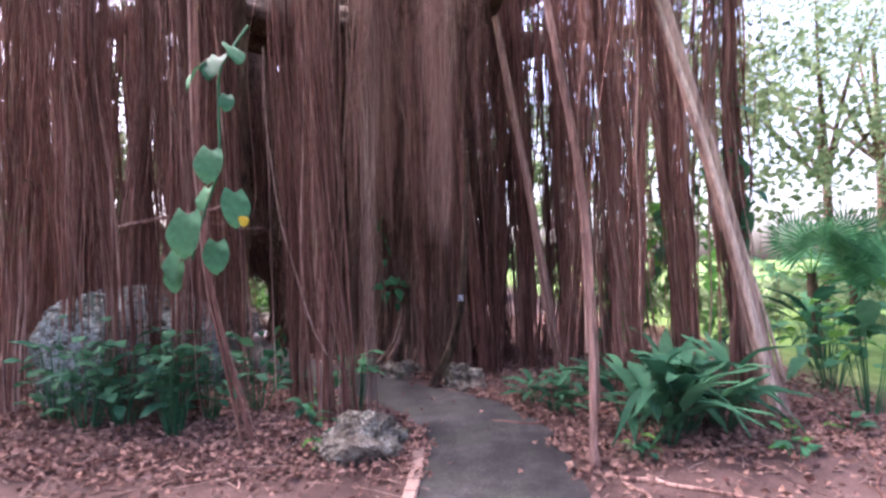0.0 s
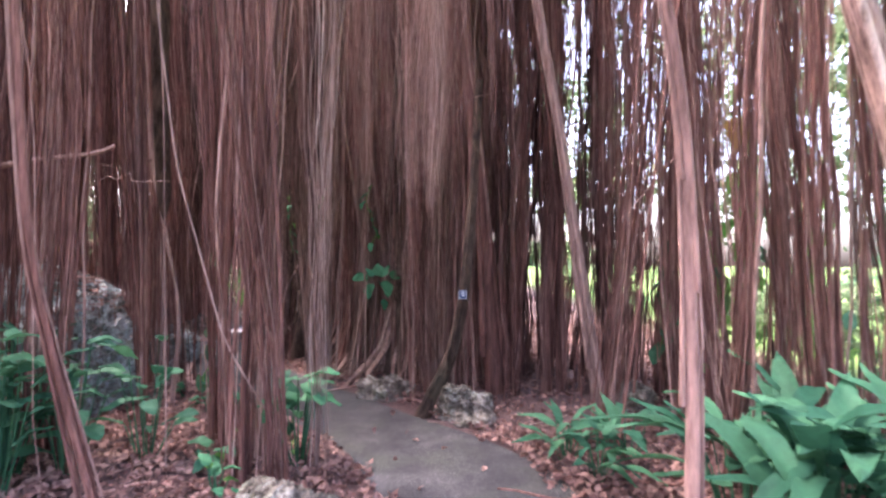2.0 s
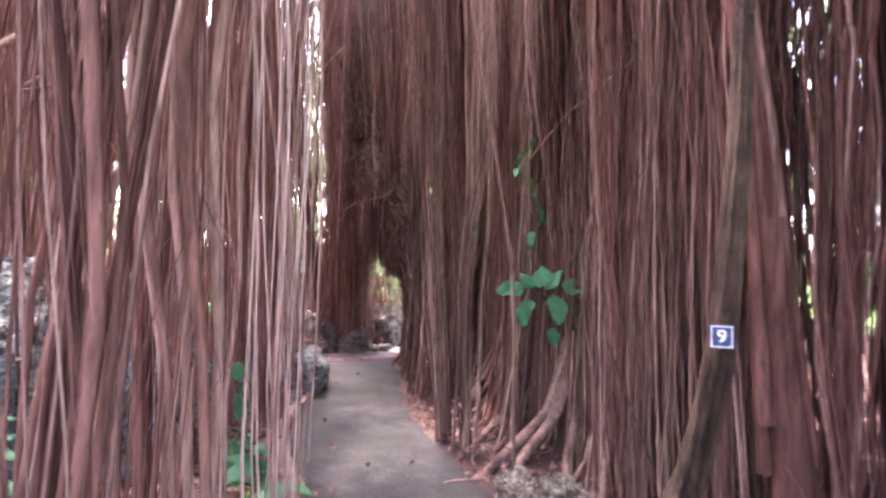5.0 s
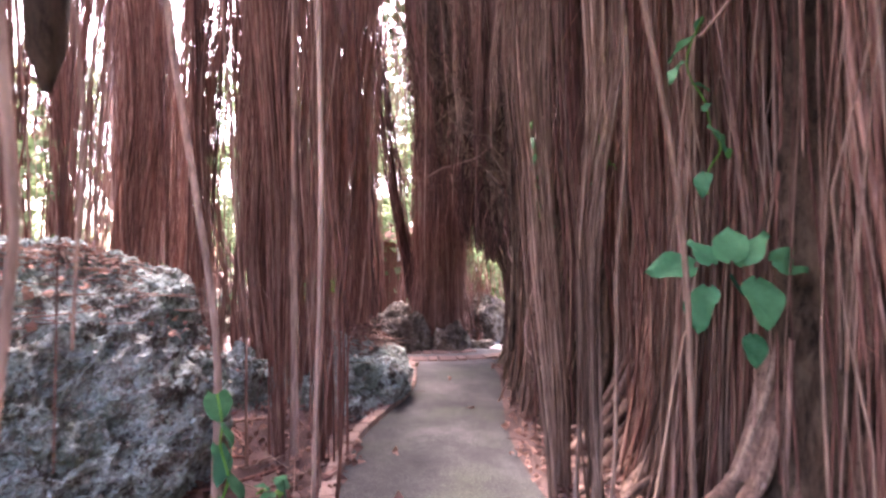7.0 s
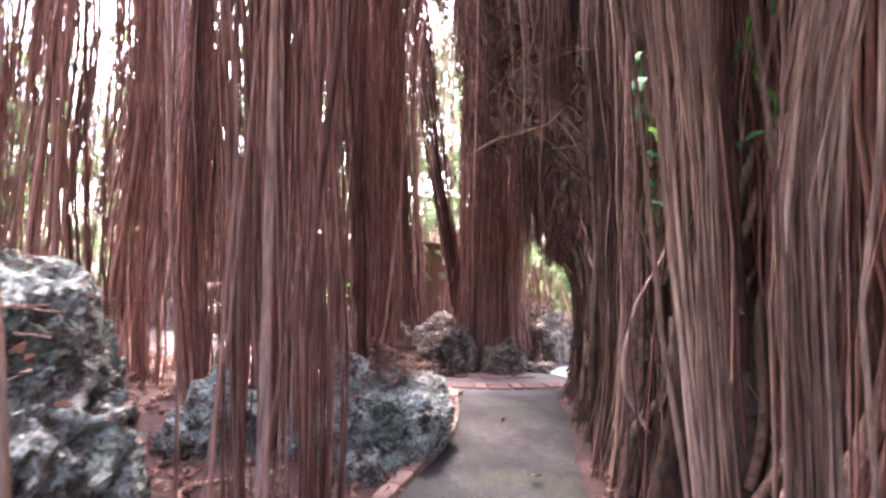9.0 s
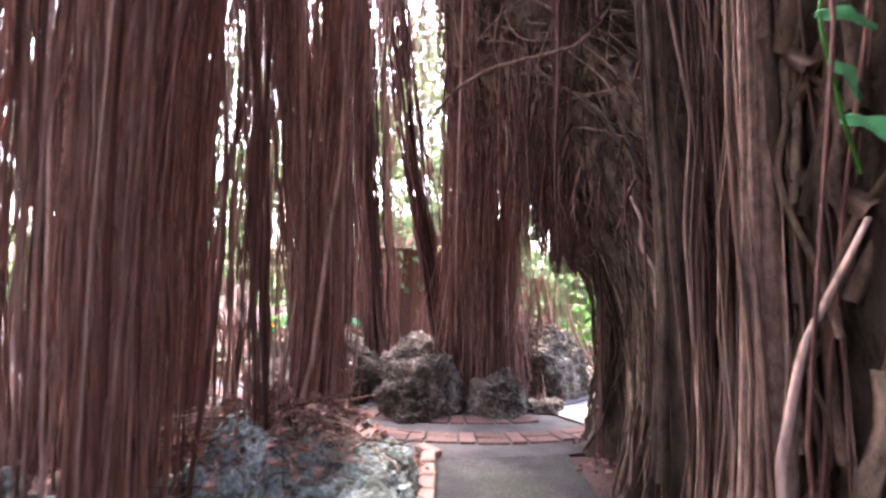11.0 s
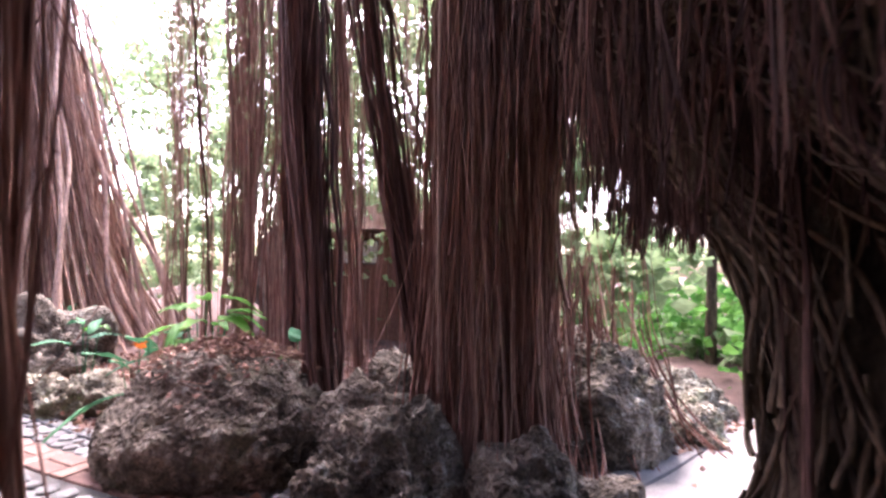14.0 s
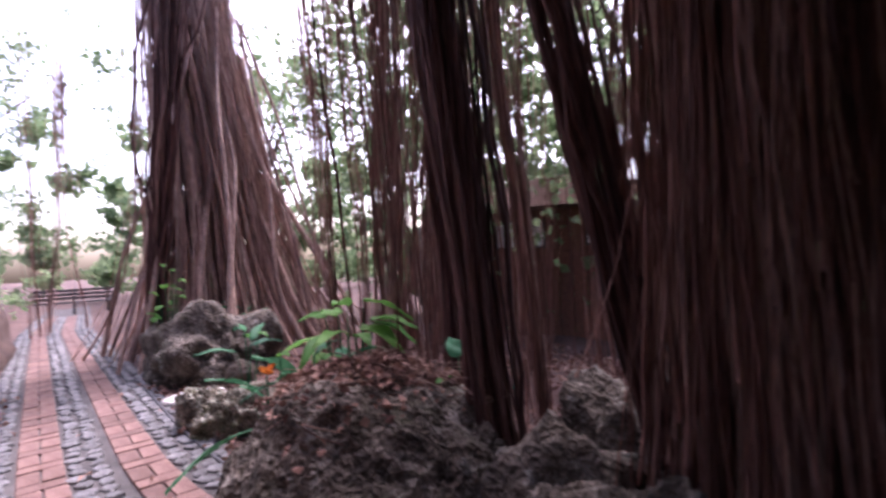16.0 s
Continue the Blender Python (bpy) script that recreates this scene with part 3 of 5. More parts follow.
fine_label = "curtain of thin reddish-brown hanging roots"
S, P = (0.0028, 0.012), (0.0025, 0.006)
curtain("root_curtain", [(-9, 8.4), (-5.8, 7.6), (-4.3, 7.3)], 0.4, 10, 20, 0.13, 0.65, (0.6, 3.5), S, M_ROOT, label=fine_label)
curtain("root_curtain", [(-5.6, 5.6), (-3.9, 5.8), (-2.4, 5.8)], 0.28, 11, 26, 0.09, 0.65, (0.6, 3.0), S, M_ROOT, label=fine_label)
curtain("root_curtain", [(-1.15, 5.35), (-1.3, 5.7), (-1.8, 6.1)], 0.1, 6, 20, 0.07, 0.6, (0.4, 2.6), S, M_ROOT, label=fine_label, room=0.42)
curtain("root_curtain", [(-0.8, 5.55), (-0.85, 5.75)], 0.05, 2, 9, 0.06, 0.3, (0.35, 0.9), P, M_ROOT_PALE, label="thin pale hanging roots", room=0.28, lean=0.05)
curtain("root_curtain", [(-2.0, 10.0), (-1.1, 9.4), (-0.5, 8.6), (0.05, 7.9), (0.8, 7.9), (1.6, 7.7), (2.3, 7.5), (3.3, 7.3)], 0.25, 28, 22, 0.13, 0.8, (0.7, 3.0), S, M_ROOT, label=fine_label, room=1.32)
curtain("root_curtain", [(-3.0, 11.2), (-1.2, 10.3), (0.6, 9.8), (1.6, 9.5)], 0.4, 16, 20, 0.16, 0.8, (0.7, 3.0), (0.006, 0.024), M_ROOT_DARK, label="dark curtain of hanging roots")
curtain("root_curtain", [(2.3, 5.3), (3.2, 5.4)], 0.12, 5, 26, 0.09, 0.85, (0.4, 2.5), S, M_ROOT, label=fine_label)
curtain("root_curtain", [(1.65, 6.4), (2.5, 6.2), (3.7, 6.3)], 0.12, 6, 24, 0.09, 0.85, (0.4, 2.5), S, M_ROOT, label=fine_label)
curtain("root_curtain", [(-2.9, 7.4), (-3.8, 8.35), (-4.8, 8.9)], 0.16, 6, 20, 0.10, 0.75, (0.5, 2.8), (0.003, 0.011), M_ROOT, label=fine_label)
curtain("root_curtain", [(-5.1, 9.3), (-6.0, 9.3), (-7.6, 9.1)], 0.25, 8, 20, 0.11, 0.75, (0.6, 2.6), S, M_ROOT, label=fine_label)
curtain("root_curtain", [(-4.9, 8.4), (-6.5, 8.2), (-10, 8.1)], 0.5, 14, 20, 0.13, 0.7, (0.6, 2.6), S, M_ROOT, label=fine_label)
curtain("root_curtain", [(-7.6, 12.9), (-9.5, 13.5), (-12, 14.5)], 0.5, 15, 15, 0.10, 0.75, (0.7, 3.0), S, M_ROOT, label=fine_label)
curtain("root_curtain", [(-0.4, 4.7), (0.5, 5.6), (-1.0, 7.0), (-2.0, 8.0)], 0.3, 11, 22, 0.10, 0.0, (2.2, 3.2), P, M_ROOT, label="fringe of fine roots hanging above the path", lean=0.15)
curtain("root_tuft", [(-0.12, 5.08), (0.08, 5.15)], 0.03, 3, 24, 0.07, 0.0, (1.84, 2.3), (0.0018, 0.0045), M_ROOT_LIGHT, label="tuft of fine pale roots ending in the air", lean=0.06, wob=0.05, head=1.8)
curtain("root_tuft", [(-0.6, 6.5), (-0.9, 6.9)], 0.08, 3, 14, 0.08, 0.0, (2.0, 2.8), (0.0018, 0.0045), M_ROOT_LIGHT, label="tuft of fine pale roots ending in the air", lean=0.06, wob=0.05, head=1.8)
curtain("root_curtain", [(-5.0, 10.9), (-5.4, 11.5), (-6.3, 11.2)], 0.2, 7, 14, 0.12, 0.0, (2.2, 3.6), S, M_ROOT, label="roots hanging high over the brick path")
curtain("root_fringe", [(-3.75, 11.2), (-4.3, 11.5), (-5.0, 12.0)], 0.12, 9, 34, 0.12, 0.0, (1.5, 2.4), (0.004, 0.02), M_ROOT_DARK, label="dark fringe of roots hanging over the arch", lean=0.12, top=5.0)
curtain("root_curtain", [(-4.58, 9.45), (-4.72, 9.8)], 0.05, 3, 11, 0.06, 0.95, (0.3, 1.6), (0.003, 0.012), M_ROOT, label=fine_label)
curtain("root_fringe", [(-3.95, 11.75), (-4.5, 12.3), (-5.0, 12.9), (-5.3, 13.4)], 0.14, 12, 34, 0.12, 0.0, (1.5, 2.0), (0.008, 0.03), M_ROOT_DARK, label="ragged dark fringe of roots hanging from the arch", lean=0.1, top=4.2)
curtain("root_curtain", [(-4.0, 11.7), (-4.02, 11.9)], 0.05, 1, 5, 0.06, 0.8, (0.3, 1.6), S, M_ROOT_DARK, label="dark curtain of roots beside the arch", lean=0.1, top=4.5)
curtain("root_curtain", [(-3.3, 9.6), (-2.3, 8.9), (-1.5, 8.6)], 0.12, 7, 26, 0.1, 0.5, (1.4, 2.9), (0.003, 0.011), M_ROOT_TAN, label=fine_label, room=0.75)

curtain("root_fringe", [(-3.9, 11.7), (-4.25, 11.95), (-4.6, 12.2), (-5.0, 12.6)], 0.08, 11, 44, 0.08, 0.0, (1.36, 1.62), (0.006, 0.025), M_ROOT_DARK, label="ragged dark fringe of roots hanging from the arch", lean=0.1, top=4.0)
curtain("root_curtain", [(-8.0, 11.9), (-9.6, 12.2), (-11.5, 12.6)], 0.3, 9, 16, 0.10, 0.5, (0.8, 2.6), (0.003, 0.010), M_ROOT, label=fine_label)

curtain("root_curtain", [(-17, 5.5), (-19, 8), (-21, 10.5), (-19, 12)], 0.4, 12, 14, 0.14, 0.25, (1.6, 3.6), S, M_ROOT, label="roots hanging far down the brick path")

curtain("root_curtain", [(-5.0, 9.95), (-5.12, 10.02)], 0.02, 2, 9, 0.04, 0.9, (0.3, 1.2), (0.004, 0.011), M_ROOT, label=fine_label, room=0.3, lean=0.04)

curtain("root_curtain", [(-6.2, 5.0), (-8.5, 6.0), (-11, 7.0)], 0.4, 12, 16, 0.12, 0.7, (0.6, 2.6), S, M_ROOT, label=fine_label)

curtain("root_curtain", [(-5.6, 8.95), (-6.9, 8.6)], 0.2, 5, 20, 0.11, 0.8, (0.5, 2.4), S, M_ROOT, label=fine_label)
curtain("root_curtain", [(-6.9, 13.4), (-8.2, 14.2)], 0.2, 5, 14, 0.12, 0.75, (0.5, 2.4), P, M_ROOT, label=fine_label)

# bole, arch and limbs
tree_part("bole", loft([(-0.35, 9.4, -0.1), (-0.35, 9.3, 0.6), (-0.3, 9.2, 2.5), (-0.2, 9.2, 5.5), (-0.2, 9.2, 8)], [1.0, 0.72, 0.62, 0.72, 0.9], 96, 7, 0.16, 3, 100, 0.03), M_BARK, "dark fluted bole of fused roots")
tree_part("bole", bundle_sets((-0.45, 8.9), (-0.3, 8.9), 7, 700, 1.3, 1.12, 1.2, (0.003, 0.013), 0.05), M_ROOT, "roots grown down over the bole")
tree_part("bole", bundle_sets((-0.45, 8.9), (-0.3, 8.9), 7, 620, 1.35, 1.15, 1.2, (0.0025, 0.011), 0.05), M_ROOT_TAN, "paler roots grown down over the bole")
tree_part("arch_trunk", loft([(-3.0, 11.2, -0.1), (-3.0, 11.16, 0.5), (-3.06, 11.25, 1.4), (-3.58, 11.7, 2.4), (-4.6, 12.3, 3.4), (-5.2, 12.5, 5.5), (-5.3, 12.5, 7.5)], [0.62, 0.5, 0.52, 0.72, 0.95, 1.0, 1.0], 130, 11, 0.09, 5, 130, 0.04), M_BARK, "thick leaning trunk arching over the path")
LEG = [(-3.83, 12.23, -0.1), (-3.83, 12.23, 0.6), (-3.85, 12.23, 1.3), (-4.13, 12.25, 2.1), (-4.63, 12.48, 3.2)]
tree_part("arch_trunk", loft(LEG, [0.52, 0.4, 0.4, 0.52, 0.7], 110, 9, 0.1, 15, 110, 0.045), M_BARK, "gnarled leg of the arch beside the path")
tree_part("arch_trunk", loft([(-2.25, 10.35, -0.1), (-2.2, 10.4, 0.6), (-2.3, 10.5, 2.5), (-2.7, 10.8, 4.5), (-2.9, 11, 7.5)], [0.62, 0.5, 0.5, 0.6, 0.7], 90, 6, 0.16, 6, 110, 0.03), M_BARK, "upright fluted trunk beside the path")
tree_part("arch_trunk", loft([(-2.0, 10.9, -0.1), (-2.0, 10.9, 2.5), (-1.6, 10.6, 7.5)], [0.9, 0.75, 0.8], 80, 6, 0.16, 8, 90, 0.03), M_BARK, "fluted trunk of fused roots")


tree_part("arch_trunk", bundle_sets((-2.3, 10.4), (-2.75, 10.85), 7, 330, 0.75, 0.58, 0.66, (0.003, 0.013), 0.04), M_ROOT_TAN, "greyish roots grown down over the upright trunk")
tree_part("arch_trunk", bundle_sets((-2.0, 10.9), (-1.6, 10.6), 7, 220, 1.0, 0.85, 0.9, (0.003, 0.013), 0.04), M_ROOT, "roots grown down over the trunk")


def tangle(centre_line, radii, n, thick, seed, mat, wind=0.4, label="tangle of roots gripping the trunk"):
    """Roots that wind over a trunk, given its centre line and radii."""
    rg = np.random.default_rng(seed)
    p = smooth_line(centre_line, 60)
    d = np.r_[0, np.cumsum(np.linalg.norm(np.diff(np.asarray(centre_line, float), axis=0), axis=1))]
    rad = np.interp(np.linspace(0, d[-1], 60), d, radii)
    t = np.gradient(p, axis=0)
    t /= np.linalg.norm(t, axis=1, keepdims=True)
    e1 = np.cross(t, (0.0, 1.0, 0.0))
    e1 /= np.linalg.norm(e1, axis=1, keepdims=True)
    e2 = np.cross(t, e1)
    vs = []
    for _ in range(n):
        a0, s0, ln = rg.uniform(0, 6.28), rg.uniform(0, 0.8), rg.uniform(0.08, 0.4)
        tw = rg.normal(0, wind)
        m = 8
        pts, wa, wr = [], 0.0, 1.0
        for i in range(m):
            wa, wr = wa + rg.normal(0, 0.45 * ln), wr + rg.normal(0, 0.02)
            s = min(0.999, s0 + ln * i / (m - 1))
            k = s * 59
            c = p[int(k)] + (p[min(59, int(k) + 1)] - p[int(k)]) * (k % 1)
            r = rad[int(k)] * (0.1 + wr + 0.05 * math.sin(i * 1.7 + a0))
            g = a0 + wa + tw * i / m * 2
            pts.append(c + r * (math.cos(g) * e1[int(k)] + math.sin(g) * e2[int(k)]))
        pts = np.array(pts)
        r = rg.uniform(*thick)
        vs.append(loft(pts, np.linspace(r, r * 0.7, m), 5, 2, 0.1, int(rg.integers(1e6)), 12, 0.03))
    return tree_part("root_tangle", join(*vs), mat, label)


tangle([(-3.0, 11.2, -0.1), (-3.0, 11.16, 0.5), (-3.06, 11.25, 1.4), (-3.58, 11.7, 2.4), (-4.6, 12.3, 3.4), (-5.2, 12.5, 5.5)], [0.62, 0.5, 0.5, 0.68, 0.92, 1.0], 300, (0.008, 0.02), 3, M_GNARL, 0.22)
tangle([(-3.0, 11.2, -0.1), (-3.0, 11.16, 0.5), (-3.06, 11.25, 1.4), (-3.58, 11.7, 2.4), (-4.6, 12.3, 3.4), (-5.2, 12.5, 5.5)], [0.63, 0.51, 0.53, 0.72, 0.96, 1.02], 600, (0.003, 0.009), 13, M_GNARL, 0.35)
tangle([(-2.25, 10.35, 0), (-2.2, 10.4, 0.6), (-2.3, 10.5, 2.5), (-2.7, 10.8, 4.5)], [0.62, 0.5, 0.5, 0.6], 280, (0.006, 0.04), 4, M_GNARL, 0.3)
tangle([(-2.0, 10.9, 0), (-2.0, 10.9, 2.5), (-1.7, 10.6, 6)], [0.9, 0.75, 0.8], 200, (0.006, 0.035), 9, M_GNARL, 0.35)
tangle(LEG, [0.52, 0.4, 0.4, 0.52, 0.7], 260, (0.005, 0.016), 14, M_GNARL, 0.25)


def hanging_hair(centre_line, radii, n, mat, seed):
    """Short roots that hang from the flanks of a leaning trunk."""
    rg = np.random.default_rng(seed)
    p = smooth_line(centre_line, 40)
    rad = np.interp(np.linspace(0, 1, 40), np.linspace(0, 1, len(radii)), radii)
    i, a = rg.integers(0, 40, n), rg.uniform(0, 6.28, n)
    top = p[i] + rad[i][:, None] * 1.04 * np.c_[np.cos(a), np.sin(a), rg.uniform(-0.35, 0.2, n)]
    low = top + np.c_[rg.normal(0, 0.05, (n, 2)), -rg.uniform(0.3, 1.3, n)]
    low[:, 2] = np.maximum(low[:, 2], rg.uniform(1.4, 1.9, n))
    ok = top[:, 2] - low[:, 2] > 0.15
    r = rg.uniform(0.003, 0.013, ok.sum())
    return tree_part("root_fringe", tubes(low[ok], top[ok], r * 0.3, r, 9, 4, 0.035, 0.03, rng=rg), mat, "ragged roots hanging from the leaning trunk")


ARCH = [(-3.08, 11.23, 1.6), (-3.58, 11.7, 2.4), (-4.6, 12.3, 3.4), (-5.2, 12.5, 5.0)]
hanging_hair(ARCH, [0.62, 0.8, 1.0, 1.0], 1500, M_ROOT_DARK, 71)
hanging_hair(ARCH, [0.62, 0.8, 1.0, 1.0], 500, M_ROOT, 72)


def limbs():
    rg = np.random.default_rng(11)
    for k, (x, y) in enumerate([(-9, 7), (-6, 4.5), (-2.5, 3.2), (2, 4.0), (5.5, 6.5), (5, 11), (-7.5, 10.5), (-6, 13.5), (-1, 14), (-11, 9.5)]):
        a, b = np.array((-0.2, 9.2, 6.0)), np.array((x, y, 7.0 + rg.uniform(-0.4, 1.2)))
        m1, m2 = a + (b - a) * 0.35 + rg.normal(0, 0.4, 3), a + (b - a) * 0.7 + rg.normal(0, 0.4, 3)
        tree_part("limb", loft([a, m1, m2, b], [0.36, 0.26, 0.2, 0.12], 14, 3, 0.1, k, 26, 0.03), M_BARK, "spreading limb")


limbs()
# limb added to close the bright gap of sky above the arch's opening
tree_part("limb", loft([(-3.5, 11.7, 2.5), (-4.4, 12.25, 2.5), (-5.0, 12.7, 2.6), (-5.4, 13.1, 2.9)], [0.5, 0.5, 0.46, 0.42], 40, 5, 0.12, 88, 50, 0.04), M_BARK, "added low limb hung with dark roots, blocking the sky")


def crown(name, boxes, n, size, mat, parent, clump=0.45, seed=1, label=""):
    """Leaves in loose clumps inside the given boxes."""
    rg = np.random.default_rng(seed)
    cs = []
    for (x0, x1, y0, y1, z0, z1), share in boxes:
        k = max(1, int(n * share / 70))
        c = np.c_[rg.uniform(x0, x1, k), rg.uniform(y0, y1, k), rg.uniform(z0, z1, k)]
        cs.append(np.repeat(c, 70, axis=0) + rg.normal(0, clump, (k * 70, 3)) * (1, 1, 0.7))
    ob = part(name, mesh_of(name, *leaf_cards(np.concatenate(cs), size, 0.6, rg), mat, False), parent=parent, label=label, kind="stuff")
    if parent:
        ob.matrix_parent_inverse = parent.matrix_basis.inverted()
    return ob


# the last two boxes are extra leaves added overhead to block sky light
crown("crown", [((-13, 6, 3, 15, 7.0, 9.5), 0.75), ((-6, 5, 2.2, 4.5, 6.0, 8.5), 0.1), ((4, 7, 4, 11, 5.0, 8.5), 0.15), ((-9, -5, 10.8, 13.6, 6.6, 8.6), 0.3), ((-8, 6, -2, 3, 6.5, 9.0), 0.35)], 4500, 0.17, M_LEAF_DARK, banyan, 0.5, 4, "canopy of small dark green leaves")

# ---- roots that stand alone ----
def pole_root(name, points, radii, mat, label, seed, sides=12):
    sets = [loft(points, radii, sides, 3, 0.12, seed, 36, 0.05)]
    if max(radii) > 0.043 and len(radii) > 3:
        # slimmer roots twined round and fused with the core
        rg = np.random.default_rng(seed + 500)
        core = smooth_line(points, 30)
        rr = np.interp(np.linspace(0, 1, 30), np.linspace(0, 1, len(radii)), radii)
        for _ in range(9):
            a = rg.uniform(0, 6.28) + np.cumsum(rg.normal(rg.normal(0, 0.05), 0.12, 30))
            i0 = int(rg.integers(0, 9))
            q = core + np.c_[np.cos(a) * rr, np.sin(a) * rr, np.zeros(30)] * rg.uniform(0.75, 1.1)
            w = rg.uniform(0.12, 0.42)
            sets.append(loft(q[i0:], (rr * w)[i0:], 7, 2, 0.1, int(rg.integers(1e6)), 40, 0.05))
    return tree_part(name, join(*sets), mat, label)


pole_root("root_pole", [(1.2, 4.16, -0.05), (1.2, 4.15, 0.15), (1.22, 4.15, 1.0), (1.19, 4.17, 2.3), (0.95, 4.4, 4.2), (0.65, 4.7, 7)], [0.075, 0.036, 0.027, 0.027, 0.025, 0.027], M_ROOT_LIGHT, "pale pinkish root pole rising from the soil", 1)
pole_root("root_pole", [(1.62, 7.15, -0.05), (1.6, 7.15, 0.2), (1.25, 7.2, 2.8), (0.8, 7.3, 5.6), (0.6, 7.3, 7.5)], [0.09, 0.05, 0.046, 0.05, 0.06], M_ROOT_PALE, "slanting grey-tan root pole", 2)
pole_root("root_pole", [(3.3, 5.0, -0.05), (3.2, 5.0, 0.6), (2.75, 5.0, 2.6), (2.2, 5.0, 4.6), (1.5, 5.2, 7.2)], [0.15, 0.08, 0.07, 0.075, 0.09], M_ROOT_PALE, "slanting grey root pole at the edge of the grove", 3)
pole_root("root_pole", [(0.62, 7.75, -0.05), (0.55, 7.7, 0.8), (0.45, 7.6, 2.2), (0.15, 7.8, 5), (0.0, 8, 7.5)], [0.13, 0.075, 0.06, 0.07, 0.1], M_ROOT, "reddish-brown prop root", 4)
pole_root("prop_root", [(-0.18, 7.0, -0.05), (-0.1, 7.0, 0.15), (0.12, 6.95, 0.6), (0.24, 6.95, 1.2), (0.32, 7.1, 2.2), (0.4, 7.5, 3.6)], [0.08, 0.05, 0.042, 0.036, 0.032, 0.04], M_BARK, "curved prop root that carries the number plate", 5)
pole_root("root_pole", [(-2.85, 7.1, -0.05), (-2.72, 7.05, 1.0), (-3.0, 6.9, 2.6), (-3.2, 6.8, 6.5)], [0.028, 0.016, 0.016, 0.02], M_ROOT_PALE, "thin pale leaning root", 6, 8)
pole_root("root_pole", [(-3.5, 8.0, -0.05), (-3.55, 8.0, 2.5), (-3.6, 8.0, 6.5)], [0.03, 0.018, 0.02], M_ROOT_PALE, "thin pale upright root", 7, 8)
pole_root("thin_root", [(-1.78, 6.85, 0.4), (-1.76, 6.87, 1.5), (-1.8, 6.85, 3), (-1.8, 6.85, 6.5)], [0.006, 0.008, 0.008, 0.01], M_ROOT_PALE, "single thin dangling root", 8, 6)
pole_root("thin_root", [(-4.95, 11.1, 0.9), (-4.97, 11.1, 2.0), (-4.95, 11.1, 3), (-4.95, 11.1, 6.5)], [0.004, 0.006, 0.007, 0.01], M_ROOT_PALE, "single thin dangling root", 9, 6)
FAN = np.random.default_rng(91)
for k in range(9):
    u, v = FAN.normal(0, 0.11), FAN.normal(0, 0.05)
    r = FAN.uniform(0.006, 0.015)
    pole_root("vine_root", [(-1.86 + 1.3 * u, 4.72 + v, -0.04), (-1.9 + u, 4.72 + v, 0.15), (-2.03 + 0.6 * u, 4.68 + v, 0.7), (-2.2 + 0.4 * u, 4.6, 1.6), (-2.28 + 0.5 * u, 4.55, 3.0), (-2.3 + 0.6 * u, 4.5 + v, 6.6)], [r * 1.3, r, r, r, r, r * 1.2], M_ROOT_LIGHT if k % 2 else M_ROOT, "thin root fanning out at its foot under the vine", 210 + k, 7)
pole_root("liana", [(-1.84, 5.1, 4.0), (-1.86, 5.15, 3.4), (-1.72, 5.2, 2.2), (-1.38, 5.25, 0.98), (-0.95, 5.35, 0.25), (-0.9, 5.4, 0.05)], [0.008, 0.007, 0.007, 0.007, 0.006, 0.006], M_ROOT_PALE, "thin pale liana slanting to the soil", 222, 6)
pole_root("liana", [(-1.84, 5.1, 4.0), (-1.84, 5.25, 2.6), (-1.83, 5.3, 1.2), (-1.8, 5.3, 0.1)], [0.006, 0.005, 0.005, 0.005], M_ROOT_PALE, "thin pale hanging liana", 223, 6)
pole_root("root_pole", [(-0.95, 7.95, -0.05), (-0.95, 7.92, 0.9), (-0.95, 7.91, 1.24), (-0.97, 7.87, 1.67), (-1.04, 7.77, 2.2), (-1.3, 7.6, 4.0), (-1.4, 7.5, 6.5)], [0.016, 0.011, 0.0105, 0.0105, 0.011, 0.013, 0.015], M_ROOT_TAN, "pale straight root in front of the wall of roots", 224, 9)
pole_root("bent_stick", [(-2.5, 9.76, 0.45), (-2.62, 9.71, 0.66), (-2.63, 9.7, 0.84), (-2.58, 9.75, 1.15), (-2.44, 9.87, 1.5)], [0.012, 0.013, 0.013, 0.011, 0.008], M_ROOT_PALE, "bent tan stick leaning against the trunk", 11, 8)
CLAWS = np.random.default_rng(63)
